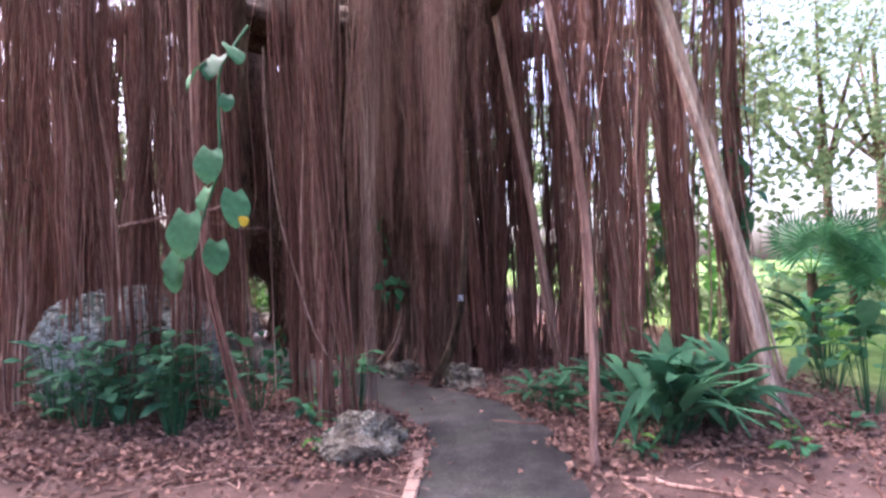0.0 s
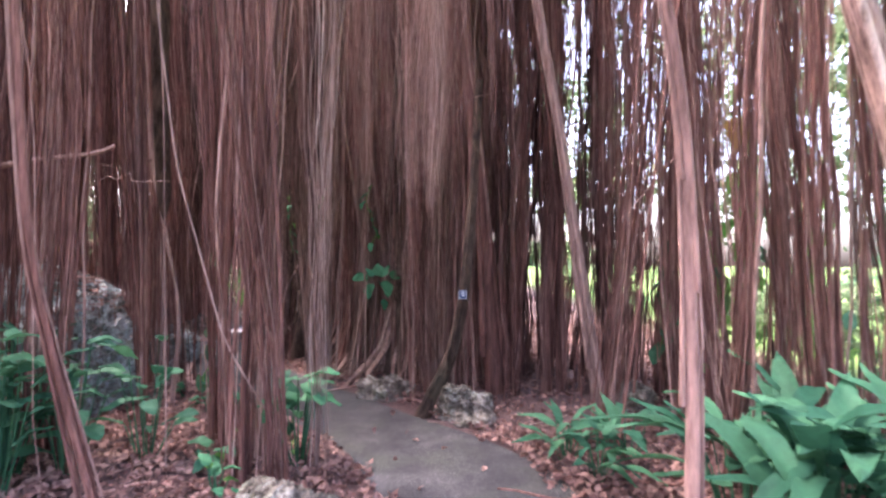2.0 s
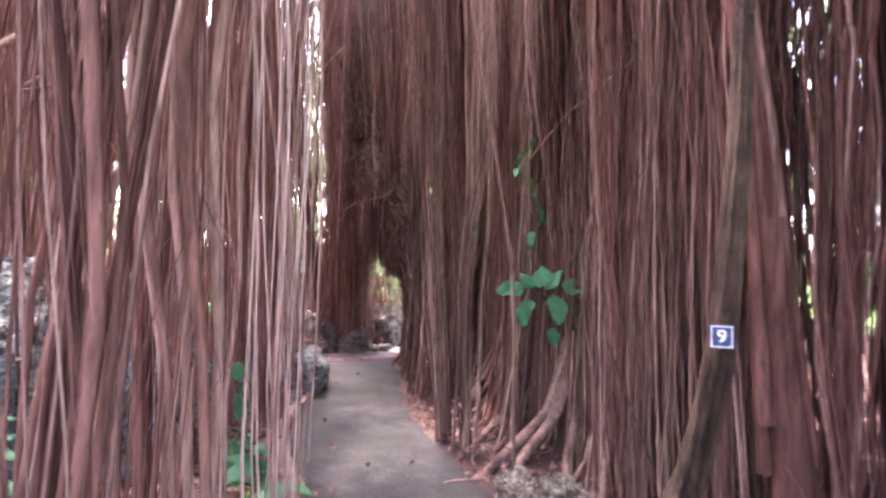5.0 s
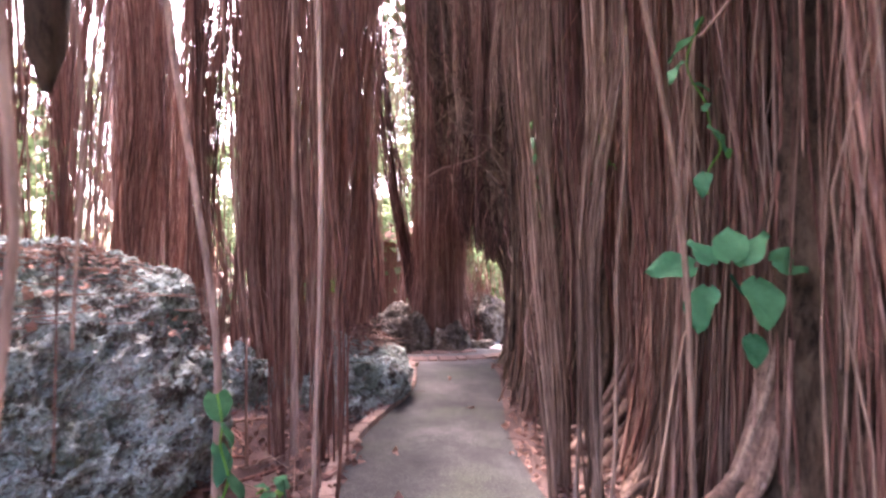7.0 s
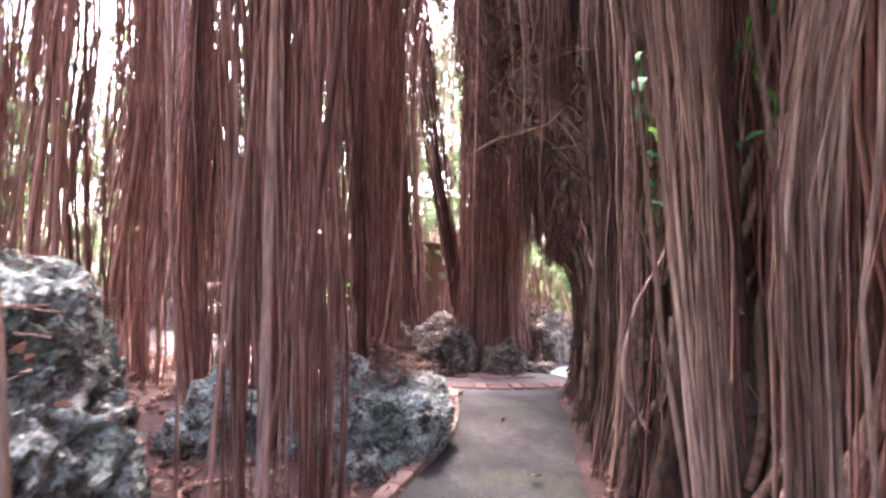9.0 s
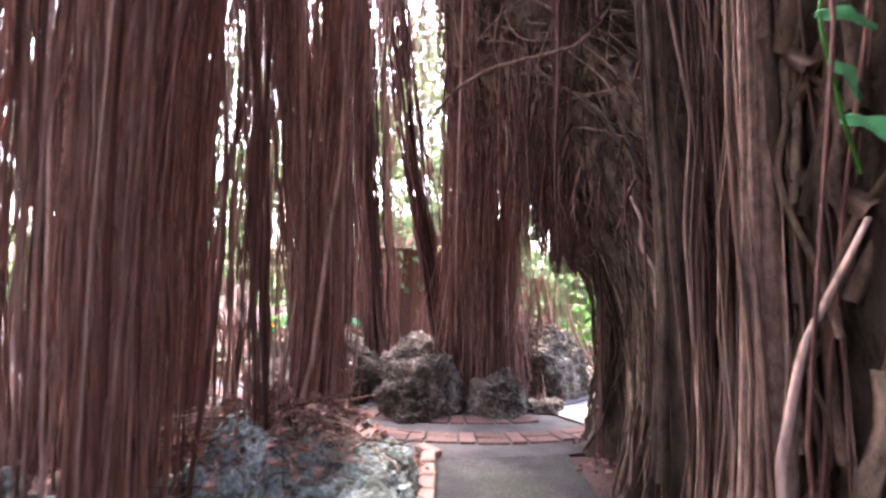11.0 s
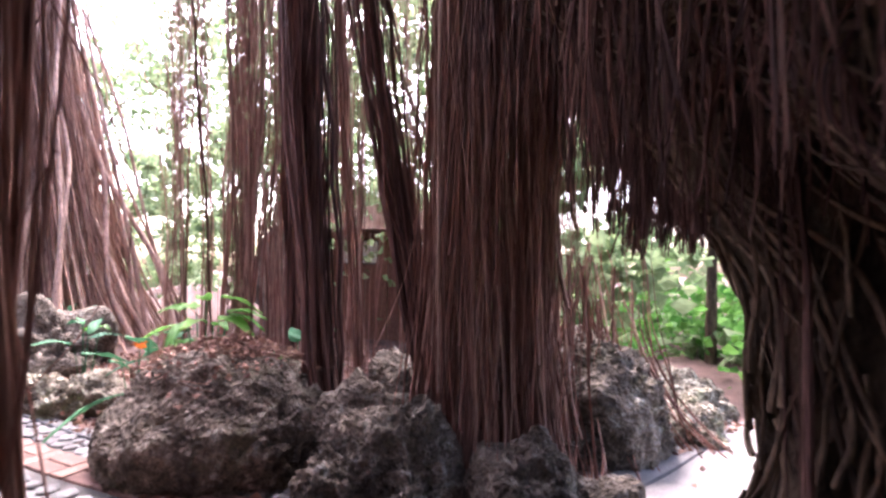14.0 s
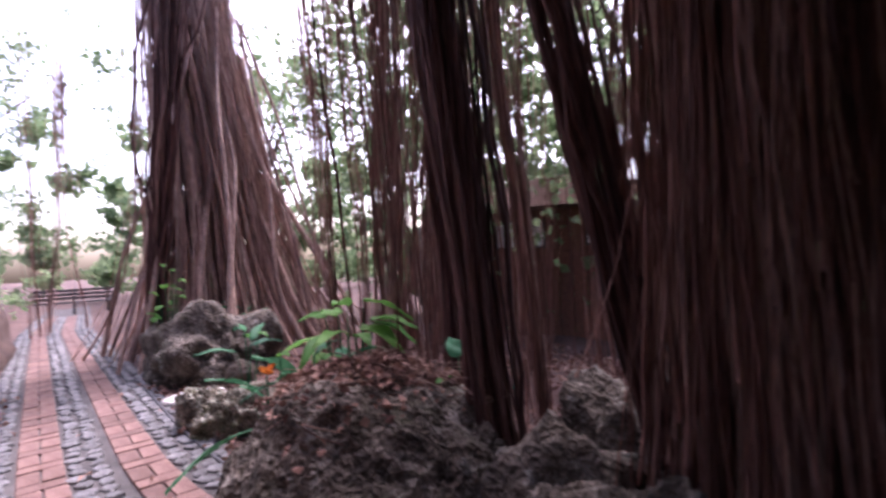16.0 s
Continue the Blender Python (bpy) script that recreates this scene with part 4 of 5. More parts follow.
for k, (x, y, a, b) in enumerate([(-2.3, 9.28, -1.7, 9.85), (-1.95, 9.2, -1.45, 9.6), (-1.65, 8.95, -1.2, 9.4), (-1.35, 8.7, -0.95, 9.2), (-1.0, 8.3, -0.7, 8.85), (-0.6, 7.9, -0.4, 8.55)]):
    for q in range(4):
        dx, dy = CLAWS.normal(0, 0.16, 2)
        r = CLAWS.uniform(0.018, 0.042)
        u, v = x + dx, y + dy
        pole_root("buttress_root", [(u - 0.15 * (a - u), v - 0.15 * (b - v), -0.05), (u, v, 0.02), (0.7 * u + 0.3 * a + dy * 0.3, 0.7 * v + 0.3 * b - dx * 0.3, 0.12), (0.35 * u + 0.65 * a, 0.35 * v + 0.65 * b, 0.36), (a + 0.3 * dx, b + 0.3 * dy, 0.9), (a + 0.1, b + 0.1, 2.2)], [r * 0.4, r * 0.8, r, r * 1.15, r * 1.2, r], M_CLAW, "buttress root gripping the soil", 130 + 5 * k + q, 9)
    tree_part("flared_foot", bundle_sets((a + 0.05, b), (a + 0.1, b + 0.1), 3.4, 70, 0.42, 0.12, 0.16, (0.004, 0.016), 0.03, CLAWS, 0.0, 0.28), M_CLAW if k % 2 else M_ROOT_TAN, "strands of root flaring out at the foot")

pole_root("root_pole", [(-3.02, 10.4, -0.05), (-3.04, 10.42, 0.5), (-3.1, 10.5, 1.6), (-3.3, 10.7, 3.0), (-3.6, 11, 5)], [0.15, 0.09, 0.085, 0.08, 0.1], M_BARK, "upright grey root grown against the trunk", 50, 20)
pole_root("root_pole", [(-2.72, 10.0, -0.05), (-2.7, 10.0, 0.8), (-2.72, 10.05, 2.0), (-2.8, 10.2, 4.5)], [0.08, 0.045, 0.04, 0.045], M_CLAW, "greyish root running up the trunk", 51, 14)
pole_root("pale_root", [(-3.36, 10.56, 1.75), (-3.29, 10.53, 1.62), (-3.3, 10.53, 1.5), (-3.22, 10.52, 1.36), (-3.24, 10.56, 1.2), (-3.2, 10.62, 1.08)], [0.006, 0.009, 0.009, 0.008, 0.008, 0.005], M_ROOT_PALE, "pale snaking root on the trunk", 52, 8)
pole_root("broken_root", [(-2.5, 6.35, 1.92), (-2.5, 6.35, 2.1), (-2.55, 6.32, 3.2), (-2.6, 6.3, 6.5)], [0.012, 0.06, 0.07, 0.06], M_BARK, "broken hanging root with a ragged end", 53, 12)
TW = np.random.default_rng(31)
for k, (x, y, z, dx, dy, dz) in enumerate([(-1.3, 5.6, 3.7, 1.6, 0.3, 0.1), (-0.2, 7.1, 2.9, 0.9, 0.1, 0.5), (-0.9, 7.9, 2.2, 0.8, -0.4, 0.5), (-3.6, 10.1, 2.9, 0.9, 0.7, 0.5), (-2.4, 6.0, 2.4, -0.9, 0.4, -0.2), (-2.0, 5.6, 2.15, -0.8, 0.3, 0.2), (1.5, 6.0, 1.9, 0.8, 0.2, 0.7)]):
    p0, p1 = np.array((x, y, z)), np.array((x + dx, y + dy, z + dz))
    pole_root("twig", [p0, p0 * 0.66 + p1 * 0.34 + TW.normal(0, 0.08, 3), p0 * 0.33 + p1 * 0.67 + TW.normal(0, 0.1, 3), p1], [0.006, 0.005, 0.0045, 0.003], M_TWIG, "thin bare twig caught among the roots", 60 + k, 6)

pole_root("bare_branch", [(-3.62, 5.53, 2.19), (-3.04, 5.60, 2.32), (-2.79, 5.64, 2.35), (-2.62, 5.68, 2.39), (-2.52, 5.72, 2.45)], [0.022, 0.02, 0.017, 0.015, 0.012], M_ROOT_LIGHT, "bare broken branch among the hanging roots", 301, 8)
pole_root("bare_branch", [(-5.94, 6.23, 3.10), (-5.50, 6.67, 2.91), (-5.38, 6.82, 2.83), (-5.30, 6.94, 2.76), (-5.28, 7.00, 2.71)], [0.026, 0.022, 0.02, 0.018, 0.012], M_BARK, "dark bare branch among the hanging roots", 302, 8)
pole_root("twig", [(-4.09, 9.84, 2.07), (-4.02, 9.93, 2.25), (-3.90, 10.08, 2.39), (-3.74, 10.26, 2.47), (-3.60, 10.42, 2.54), (-3.50, 10.54, 2.70)], [0.006, 0.008, 0.009, 0.009, 0.008, 0.006], M_TWIG, "bare arching twig in front of the trunk", 303, 7)


# ---- columns past the bend ----
def column(label, centre, top, n, r_foot, r_mid, r_top, thick, mat, z0=0.0, height=7.0, reach=0.55, ends=0.0):
    t = thing("root_column", label, "tree root", at=(*centre, 0))
    ob = part("root_bundle", mesh_of("root_bundle", *bundle_sets(centre, top, height, n, r_foot, r_mid, r_top, thick, 0.05, RNG, z0, reach, ends), mat), parent=t)
    ob.matrix_parent_inverse = t.matrix_basis.inverted()
    return t


def slant_roots():
    """Long loose ropes that lean in from all sides to the cone's trunk."""
    rg = np.random.default_rng(77)
    t = thing("root_column", "pale slanting ropes of root leaning on a trunk", "tree root", at=(-14.4, 11.95, 0))
    for _ in range(34):
        a, d, h = rg.uniform(0, 6.28), rg.uniform(1.5, 3.0), rg.uniform(2.2, 6.5)
        foot = np.array((-14.4 + d * math.cos(a), 11.8 + 0.8 * d * math.sin(a), -0.05))
        top = np.array((-14.4 + 0.5 * math.cos(a + 0.4), 11.4 + 0.5 * math.sin(a + 0.4), h))
        k1, k2 = foot * 0.7 + top * 0.3 + rg.normal(0, 0.1, 3), foot * 0.3 + top * 0.7 + rg.normal(0, 0.12, 3) - (0, 0, 0.15)
        r = rg.uniform(0.015, 0.05)
        ob = part("slanting_root", mesh_of("slanting_root", *loft([foot, k1, k2, top], [r * 1.5, r, r, r], 7, 2, 0.1, int(rg.integers(1e6)), 24, 0.05), M_ROOT_PALE), parent=t)
        ob.matrix_parent_inverse = t.matrix_basis.inverted()


column("leaning column of brown roots at the path corner", (-4.9, 9.95), (-5.35, 9.2), 140, 0.3, 0.12, 0.3, (0.0025, 0.009), M_ROOT)
column("wide column of reddish roots standing on boulders", (-5.85, 12.5), (-5.75, 12.5), 860, 0.5, 0.38, 0.5, (0.0022, 0.0095), M_ROOT, ends=1.6)
curtain("root_fringe", [(-5.4, 12.75), (-5.65, 13.1)], 0.07, 4, 30, 0.1, 0.0, (1.05, 1.8), (0.0025, 0.009), M_ROOT, label="reddish roots hanging above the mossy mound")
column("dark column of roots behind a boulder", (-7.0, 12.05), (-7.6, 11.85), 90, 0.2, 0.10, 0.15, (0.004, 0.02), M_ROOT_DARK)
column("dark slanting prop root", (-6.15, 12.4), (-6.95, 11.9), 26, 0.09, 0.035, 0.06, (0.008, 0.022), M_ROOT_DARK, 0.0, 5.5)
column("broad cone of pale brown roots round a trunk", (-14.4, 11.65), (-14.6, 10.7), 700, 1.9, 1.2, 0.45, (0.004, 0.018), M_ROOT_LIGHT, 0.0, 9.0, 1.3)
column("dark slender roots beside the brick path", (-12.9, 10.4), (-12.9, 10.9), 36, 0.16, 0.07, 0.12, (0.01, 0.03), M_ROOT_DARK)
slant_roots()
column("slender column of brown roots", (-8.3, 12.6), (-8.5, 12.5), 24, 0.12, 0.08, 0.12, (0.012, 0.03), M_ROOT_DARK)
column("slender column of brown roots", (-9.4, 13.3), (-9.6, 13.3), 24, 0.14, 0.1, 0.12, (0.012, 0.03), M_ROOT_DARK)
column("slender column of brown roots", (-6.6, 9.7), (-6.8, 9.5), 70, 0.22, 0.16, 0.2, (0.008, 0.025), M_ROOT)

# ---- boulders ----
def boulder(label, at, size, mat, seed, detail=5, group="boulders", **kw):
    ob = tagged(new("boulder", rock_mesh("boulder", size, mat, seed, detail, **kw)), label, "rock", group)
    ob.matrix_basis = pose(at[0], at[1], ground_z(*at) - 0.05, 0, 0, seed * 47 % 360)
    return ob


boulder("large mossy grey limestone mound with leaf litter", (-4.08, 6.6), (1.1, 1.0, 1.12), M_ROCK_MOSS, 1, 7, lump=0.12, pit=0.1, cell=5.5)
boulder("pale mossy stone beside the path", (-0.78, 4.6), (0.36, 0.42, 0.28), M_STONE, 2)
boulder("mossy pale stone under the number plate", (0.22, 7.0), (0.34, 0.28, 0.27), M_STONE, 3)
boulder("mossy stone at the path's edge", (-0.7, 7.75), (0.36, 0.26, 0.22), M_STONE, 4)
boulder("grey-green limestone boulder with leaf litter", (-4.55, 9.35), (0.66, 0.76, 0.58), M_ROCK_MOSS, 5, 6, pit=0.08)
boulder("pitted dark limestone boulder", (-5.95, 11.75), (0.50, 0.42, 0.50), M_ROCK, 6, 6, lump=0.15, pit=0.10)
boulder("round pitted limestone boulder", (-5.38, 12.25), (0.34, 0.32, 0.36), M_ROCK, 7, 6, lump=0.14, pit=0.08)
boulder("small pitted stone at the kerb", (-5.12, 12.62), (0.26, 0.2, 0.16), M_ROCK, 8)
boulder("root-covered mossy limestone mound", (-5.75, 13.5), (0.75, 0.8, 0.72), M_ROCK, 9, 6, lump=0.12)
boulder("large dark pitted boulder with dry leaves on top", (-7.3, 11.45), (0.72, 0.88, 0.62), M_ROCK, 10, 6, lump=0.1, pit=0.08)
boulder("dark boulder among the roots", (-6.45, 12.6), (0.5, 0.5, 0.6), M_ROCK, 11)
boulder("broad grey boulder beside the brick path", (-11.7, 11.0), (1.05, 0.6, 0.72), M_ROCK, 12)
boulder("small mossy boulder beside the brick path", (-9.35, 11.0), (0.42, 0.36, 0.36), M_STONE, 13)
boulder("pale stone by the far path", (-5.15, 14.2), (0.4, 0.35, 0.25), M_STONE, 14)
boulder("grey boulder at the far bend", (-5.4, 15.0), (0.4, 0.4, 0.3), M_STONE, 15)
boulder("tall mossy boulder in the green", (-12.6, 15.4), (1.0, 1.0, 1.5), M_ROCK, 16, 5)
boulder("half-buried stone among roots", (1.95, 7.1), (0.3, 0.25, 0.2), M_STONE, 17, 4)
boulder("small mossy stone among the seedlings", (1.6, 4.35), (0.16, 0.14, 0.12), M_STONE, 19, 4)
boulder("dark stone at the root's foot", (-6.35, 11.95), (0.36, 0.3, 0.5), M_ROCK, 20, 4, pit=0.10)
drape = column("roots draped over a mossy mound", (-5.75, 13.45), (-5.7, 13.4), 260, 0.95, 0.62, 0.35, (0.003, 0.011), M_ROOT, 0.0, 0.75, 0.4)
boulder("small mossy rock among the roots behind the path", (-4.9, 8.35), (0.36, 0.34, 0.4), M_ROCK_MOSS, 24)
bank = tagged(new("earth_bank", rock_mesh("earth_bank", (3.2, 1.0, 0.85), M_SOIL, 23, 4, lump=0.18, pit=0.05)), "brown earth bank strewn with dry leaves beside the brick path", "bank")
bank.matrix_basis = pose(-16.2, 7.2, -0.1, 0, 0, 12)
curtain("root_curtain", [(-12.4, 7.9), (-14, 7.6), (-18, 7.0)], 0.25, 8, 14, 0.1, 0.6, (0.8, 2.6), S, M_ROOT, label=fine_label)


def surface_roots():
    """Snaking roots that lie on the soil."""
    rg = np.random.default_rng(41)
    spots = np.r_[np.c_[rg.uniform(-4.5, -0.7, 26), rg.uniform(4.0, 5.6, 26)], np.c_[rg.uniform(1.2, 3.6, 14), rg.uniform(3.6, 6.5, 14)], np.c_[rg.uniform(-2.2, 1.2, 16), rg.uniform(7.4, 9.2, 16)], np.c_[rg.uniform(-4.6, -3.0, 10), rg.uniform(7.6, 8.8, 10)]]
    for k, (x, y) in enumerate(spots):
        a, pts = rg.uniform(0, 6.28), []
        for i in range(9):
            pts.append((x, y, max(0.0, ground_z(x, y)) + 0.012))
            a += rg.normal(0, 0.45)
            x, y = x + 0.12 * math.cos(a), y + 0.12 * math.sin(a)
        if clear(np.array(pts), 0.55).all():
            r = rg.uniform(0.006, 0.02)
            tree_part("surface_root", loft(pts, np.linspace(r, r * 0.4, 9), 6, 2, 0.1, k, 24, 0.05), M_ROOT_LIGHT if k % 3 == 0 else M_ROOT, "root snaking over the soil")


surface_roots()
curtain("root_curtain", [(0.75, 8.7), (1.5, 8.6), (2.3, 8.5)], 0.2, 10, 20, 0.13, 0.85, (0.5, 2.4), S, M_ROOT_DARK, label="dark curtain of hanging roots")

# ---- plants ----
HEARTS = [leaf_shape("heart_leaf", 0.30, 0.24, M_LEAF, 1.0, 0.3), leaf_shape("heart_leaf", 0.24, 0.17, M_LEAF, 0.8, 0.45)]
LANCES = [leaf_shape("lance_leaf", 0.46, 0.13, M_LEAF, 0.0, 0.45), leaf_shape("lance_leaf", 0.36, 0.11, M_LEAF, 0.0, 0.25), leaf_shape("lance_leaf", 0.5, 0.11, M_LEAF, 0.0, 0.7)]
OVALS = [leaf_shape("oval_leaf", 0.19, 0.12, M_LEAF_MID, 0.2, 0.3), leaf_shape("oval_leaf", 0.15, 0.10, M_LEAF_BRIGHT, 0.2, 0.5)]


BRIGHT_HEART = [leaf_shape("heart_leaf", 0.22, 0.18, M_LEAF_BRIGHT, 1.0, 0.3)]


def leaf_at(shape, at, parent, pitch, yaw, size=1.0, roll=0.0, name="leaf", label=""):
    ob = part(name, shape, parent=parent, label=label)
    ob.matrix_basis = pose(*at, pitch, roll, yaw) @ Matrix.Diagonal((size, size, size, 1))
    return ob


def bush(label, at, n, radius, shapes, rng, low=15, high=75, base=0.05, size=1.0, category="plant", stalk=0.25):
    """A clump of stalked leaves that fan out from one foot."""
    t = thing("leafy_plant", label, category, "low plants under the trees", (at[0], at[1], ground_z(at[0], at[1])))
    lows, highs = [], []
    for _ in range(n):
        yaw, up = rng.uniform(0, 360), rng.uniform(low, high)
        q = radius * math.sqrt(rng.uniform(0, 1)) * 0.55
        x, y = q * math.cos(radians(yaw + 90)), q * math.sin(radians(yaw + 90))
        h = base + stalk * rng.uniform(0.2, 1.0) * (1.4 - q / radius)
        leaf_at(shapes[rng.integers(len(shapes))], (x, y, h), t, up - 12, yaw + rng.normal(0, 20), size * rng.uniform(0.7, 1.2), rng.normal(0, 12))
        lows.append((x * 0.3, y * 0.3, -0.02))
        highs.append((x, y, h))
    part("stalk", mesh_of("stalk", *tubes(lows, highs, np.full(n, 0.006), np.full(n, 0.004), 4, 4, 0.01, rng=rng), M_LEAF), parent=t)
    return t


PR = np.random.default_rng(21)
for x, y, n, r in [(2.1, 4.55, 34, 0.55), (1.75, 4.75, 22, 0.4), (2.55, 4.6, 26, 0.45), (2.2, 5.0, 26, 0.5), (1.9, 4.35, 16, 0.35)]:
    bush("clump of glossy dark green lance-shaped leaves", (x, y), n, r, LANCES, PR, 5, 80, 0.1, 1.1, stalk=0.5)
for x, y, n, r in [(1.05, 5.95, 16, 0.3), (1.2, 5.6, 14, 0.3), (1.5, 5.9, 14, 0.3)]:
    bush("low dark green plant at the path's edge", (x, y), n, r, LANCES[:2], PR, size=0.7)
for x, y, n, r in [(-3.6, 5.0, 26, 0.5), (-2.7, 4.95, 22, 0.4), (-4.1, 5.3, 24, 0.5), (-3.3, 5.1, 26, 0.5), (-2.85, 5.2, 24, 0.45), (-2.5, 5.3, 18, 0.4), (-3.6, 5.4, 20, 0.5), (-2.1, 5.55, 14, 0.4), (-3.1, 5.6, 26, 0.5)]:
    bush("green climbing plants with heart-shaped leaves", (x, y), n, r, HEARTS + LANCES[1:2], PR, 5, 60, 0.08, 0.7, stalk=0.75)
bush("dark green sprig with heart-shaped leaves at the path's edge", (-2.1, 6.85), 9, 0.2, HEARTS, PR, 0, 50, 0.05, 0.75, stalk=0.4)
bush("green sprig with broad heart-shaped leaves beside the path", (-1.02, 5.72), 14, 0.25, [leaf_shape("heart_leaf", 0.22, 0.18, M_LEAF_MID, 1.0, 0.3)], PR, 0, 55, 0.36, 0.9, stalk=0.35)
for x, y in [(-1.55, 5.5), (-1.35, 5.1), (-0.95, 4.75), (-1.15, 4.5), (-2.4, 7.0), (-1.15, 5.95), (3.0, 4.4), (2.7, 3.9), (3.6, 4.5), (1.6, 4.15), (-1.6, 6.2), (-2.95, 7.55)]:
    bush("small green seedling in the leaf litter", (x, y), int(PR.integers(5, 11)), 0.18, OVALS + HEARTS[1:], PR, 10, 60, 0.02, 0.6, stalk=0.14)
for x, y, n in [(-8.0, 11.3, 9), (-7.75, 11.1, 7), (-8.35, 11.6, 10), (-10.2, 11.25, 7), (-12.6, 11.5, 9), (-7.3, 12.0, 6)]:
    bush("bright green plant among the boulders", (x, y), n, 0.3, LANCES[:2] + OVALS, PR, 10, 60, 0.25, 0.85, stalk=0.45)
for x, y, n, r in [(4.6, 6.0, 22, 0.6), (5.4, 7.2, 24, 0.7), (4.2, 5.0, 16, 0.5), (6.2, 8.6, 24, 0.8), (4.0, 6.9, 18, 0.5), (6.8, 7, 24, 0.8)]:
    bush("bright green shrub at the lawn's edge", (x, y), n, r, OVALS + LANCES[:1], PR, 0, 75, 0.2, 1.3, stalk=0.8)

flower = thing("flower", "small orange flower on a green stalk among the boulders", "flower", at=(-7.6, 11.0, ground_z(-7.6, 11.0)))
M_ORANGE = leaf_material("orange_petal", (0.6, 0.16, 0.02), (0.7, 0.24, 0.03), 0.5, 0.3)
part("stalk", mesh_of("stalk", *tubes([(0, 0, -0.02)], [(0.02, 0.01, 0.78)], [0.007], [0.005], 6, 5, 0.01, rng=PR), M_LEAF), parent=flower)
PETAL = leaf_shape("petal", 0.055, 0.022, M_ORANGE, 0.0, 0.2)
for k in range(5):
    leaf_at(PETAL, (0.02, 0.01, 0.77), flower, 62 - 9 * k, 72 * k, 1.0, name="petal")

BRIGHT_LANCE = [leaf_shape("lance_leaf", 0.34, 0.11, M_LEAF_BRIGHT, 0.0, 0.4)]
bush("bright green broad-leaved plant behind the boulder", (-8.0, 11.62), 11, 0.35, BRIGHT_LANCE, PR, 0, 45, 0.72, 1.0, stalk=0.3)
bush("feathery bright green plant beside the brick path", (-12.27, 10.59), 16, 0.25, OVALS[1:], PR, 10, 60, 0.55, 0.9, stalk=0.75)

# climbing vine with broad heart-shaped leaves
vine = thing("climbing_vine", "climbing vine with broad blue-green heart-shaped leaves on a root", "vine", at=(-1.45, 3.45, 0))
BIG = leaf_shape("vine_leaf", 0.30, 0.25, M_LEAF, 1.0, 0.25)
for x, y, z, p, yw, s in [(0.02, -0.3, 3.05, -50, 170, 0.9), (0.1, -0.3, 3.12, -40, 230, 0.8), (-0.08, -0.3, 3.0, -50, 130, 0.9), (0.1, -0.35, 2.78, -55, 200, 0.55), (0.02, -0.4, 2.42, -60, 190, 1.0), (0.17, -0.42, 2.15, -62, 215, 1.0), (-0.1, -0.45, 2.02, -68, 180, 1.2), (0.03, -0.35, 1.85, -60, 200, 0.9), (-0.18, -0.4, 1.82, -65, 150, 1.0), (-0.22, -0.35, 1.72, -70, 170, 0.8), (-0.05, -0.3, 2.2, -60, 150, 0.7)]:
    leaf_at(BIG, (x, y, z), vine, p, yw, 0.75 * s)
leaf_at(leaf_shape("yellow_edge", 0.12, 0.13, M_LEAF_YELLOW, 0.6, 0.3), (0.27, -0.53, 1.99), vine, -62, 215, 0.5, label="yellowing leaf tip")
vr = smooth_line([(0.1, 0, 3.4), (0.0, -0.25, 3.0), (0.05, -0.35, 2.6), (0.08, -0.4, 2.3), (-0.05, -0.38, 2.0), (-0.15, -0.3, 1.75)], 30)
part("stem", mesh_of("stem", *loft(vr, np.full(30, 0.009), 6, 2, 0.05, 3, 40, 0.02), M_LEAF), parent=vine)
# leaf cluster on the bole, and small vines
cluster = thing("leaf_rosette", "rosette of oval green leaves sprouting from the roots", "plant", at=(-0.88, 8.4, 1.27))
OVAL_BIG = leaf_shape("rosette_leaf", 0.155, 0.115, M_LEAF_MID, 0.4, 0.2)
for x, z, p, yw, rl, s in [(-0.06, 0.0, -58, 160, 0, 1.2), (0.06, 0.02, -52, 212, 0, 1.3), (-0.09, 0.06, -5, 128, -55, 1.15), (0.1, 0.07, -4, 305, 55, 1.15), (0.0, 0.07, 62, 12, 0, 1.15), (0.03, 0.06, 55, -28, 0, 1.2), (0.05, -0.13, -65, 205, 0, 0.8), (-0.05, 0.06, 50, 50, 0, 1.0)]:
    leaf_at(OVAL_BIG, (x * 1.4, x * 1.1 - 0.03, z * 1.6), cluster, p, yw, 1.12 * s, rl)
part("stem", mesh_of("stem", *loft([(0.02, 0.5, -0.1), (0, 0.1, 0), (0, -0.04, 0.05)], [0.012, 0.01, 0.008], 6, 2, 0.05, 4, 12, 0.02), M_LEAF), parent=cluster)


def small_vine(at, n, height, rng, label="small-leaved green vine on the roots", shapes=None, size=0.7):
    t = thing("small_vine", label, "vine", "small vines", at)
    p = np.cumsum(np.r_[np.zeros((1, 3)), np.c_[rng.normal(0, 0.05, (n, 2)), np.full(n, height / n)]], axis=0)
    part("stem", mesh_of("stem", *loft(p, np.full(len(p), 0.005), 5, 2, 0.05, 1, 24, 0.02), M_LEAF_BRIGHT), parent=t)
    for q in p[1:]:
        leaf_at((shapes or OVALS)[rng.integers(len(shapes or OVALS))], tuple(q), t, rng.uniform(-70, -10), rng.uniform(0, 360), size * rng.uniform(0.6, 1.2))


small_vine((-2.35, 6.85, 0.3), 6, 0.6, PR, "broad dark green vine leaves at the root's foot", HEARTS, 0.5)
small_vine((-1.0, 8.55, 1.7), 8, 0.9, PR)
small_vine((-1.9, 9.6, 1.9), 7, 0.8, PR)
small_vine((-2.45, 9.75, 1.6), 7, 1.0, PR)
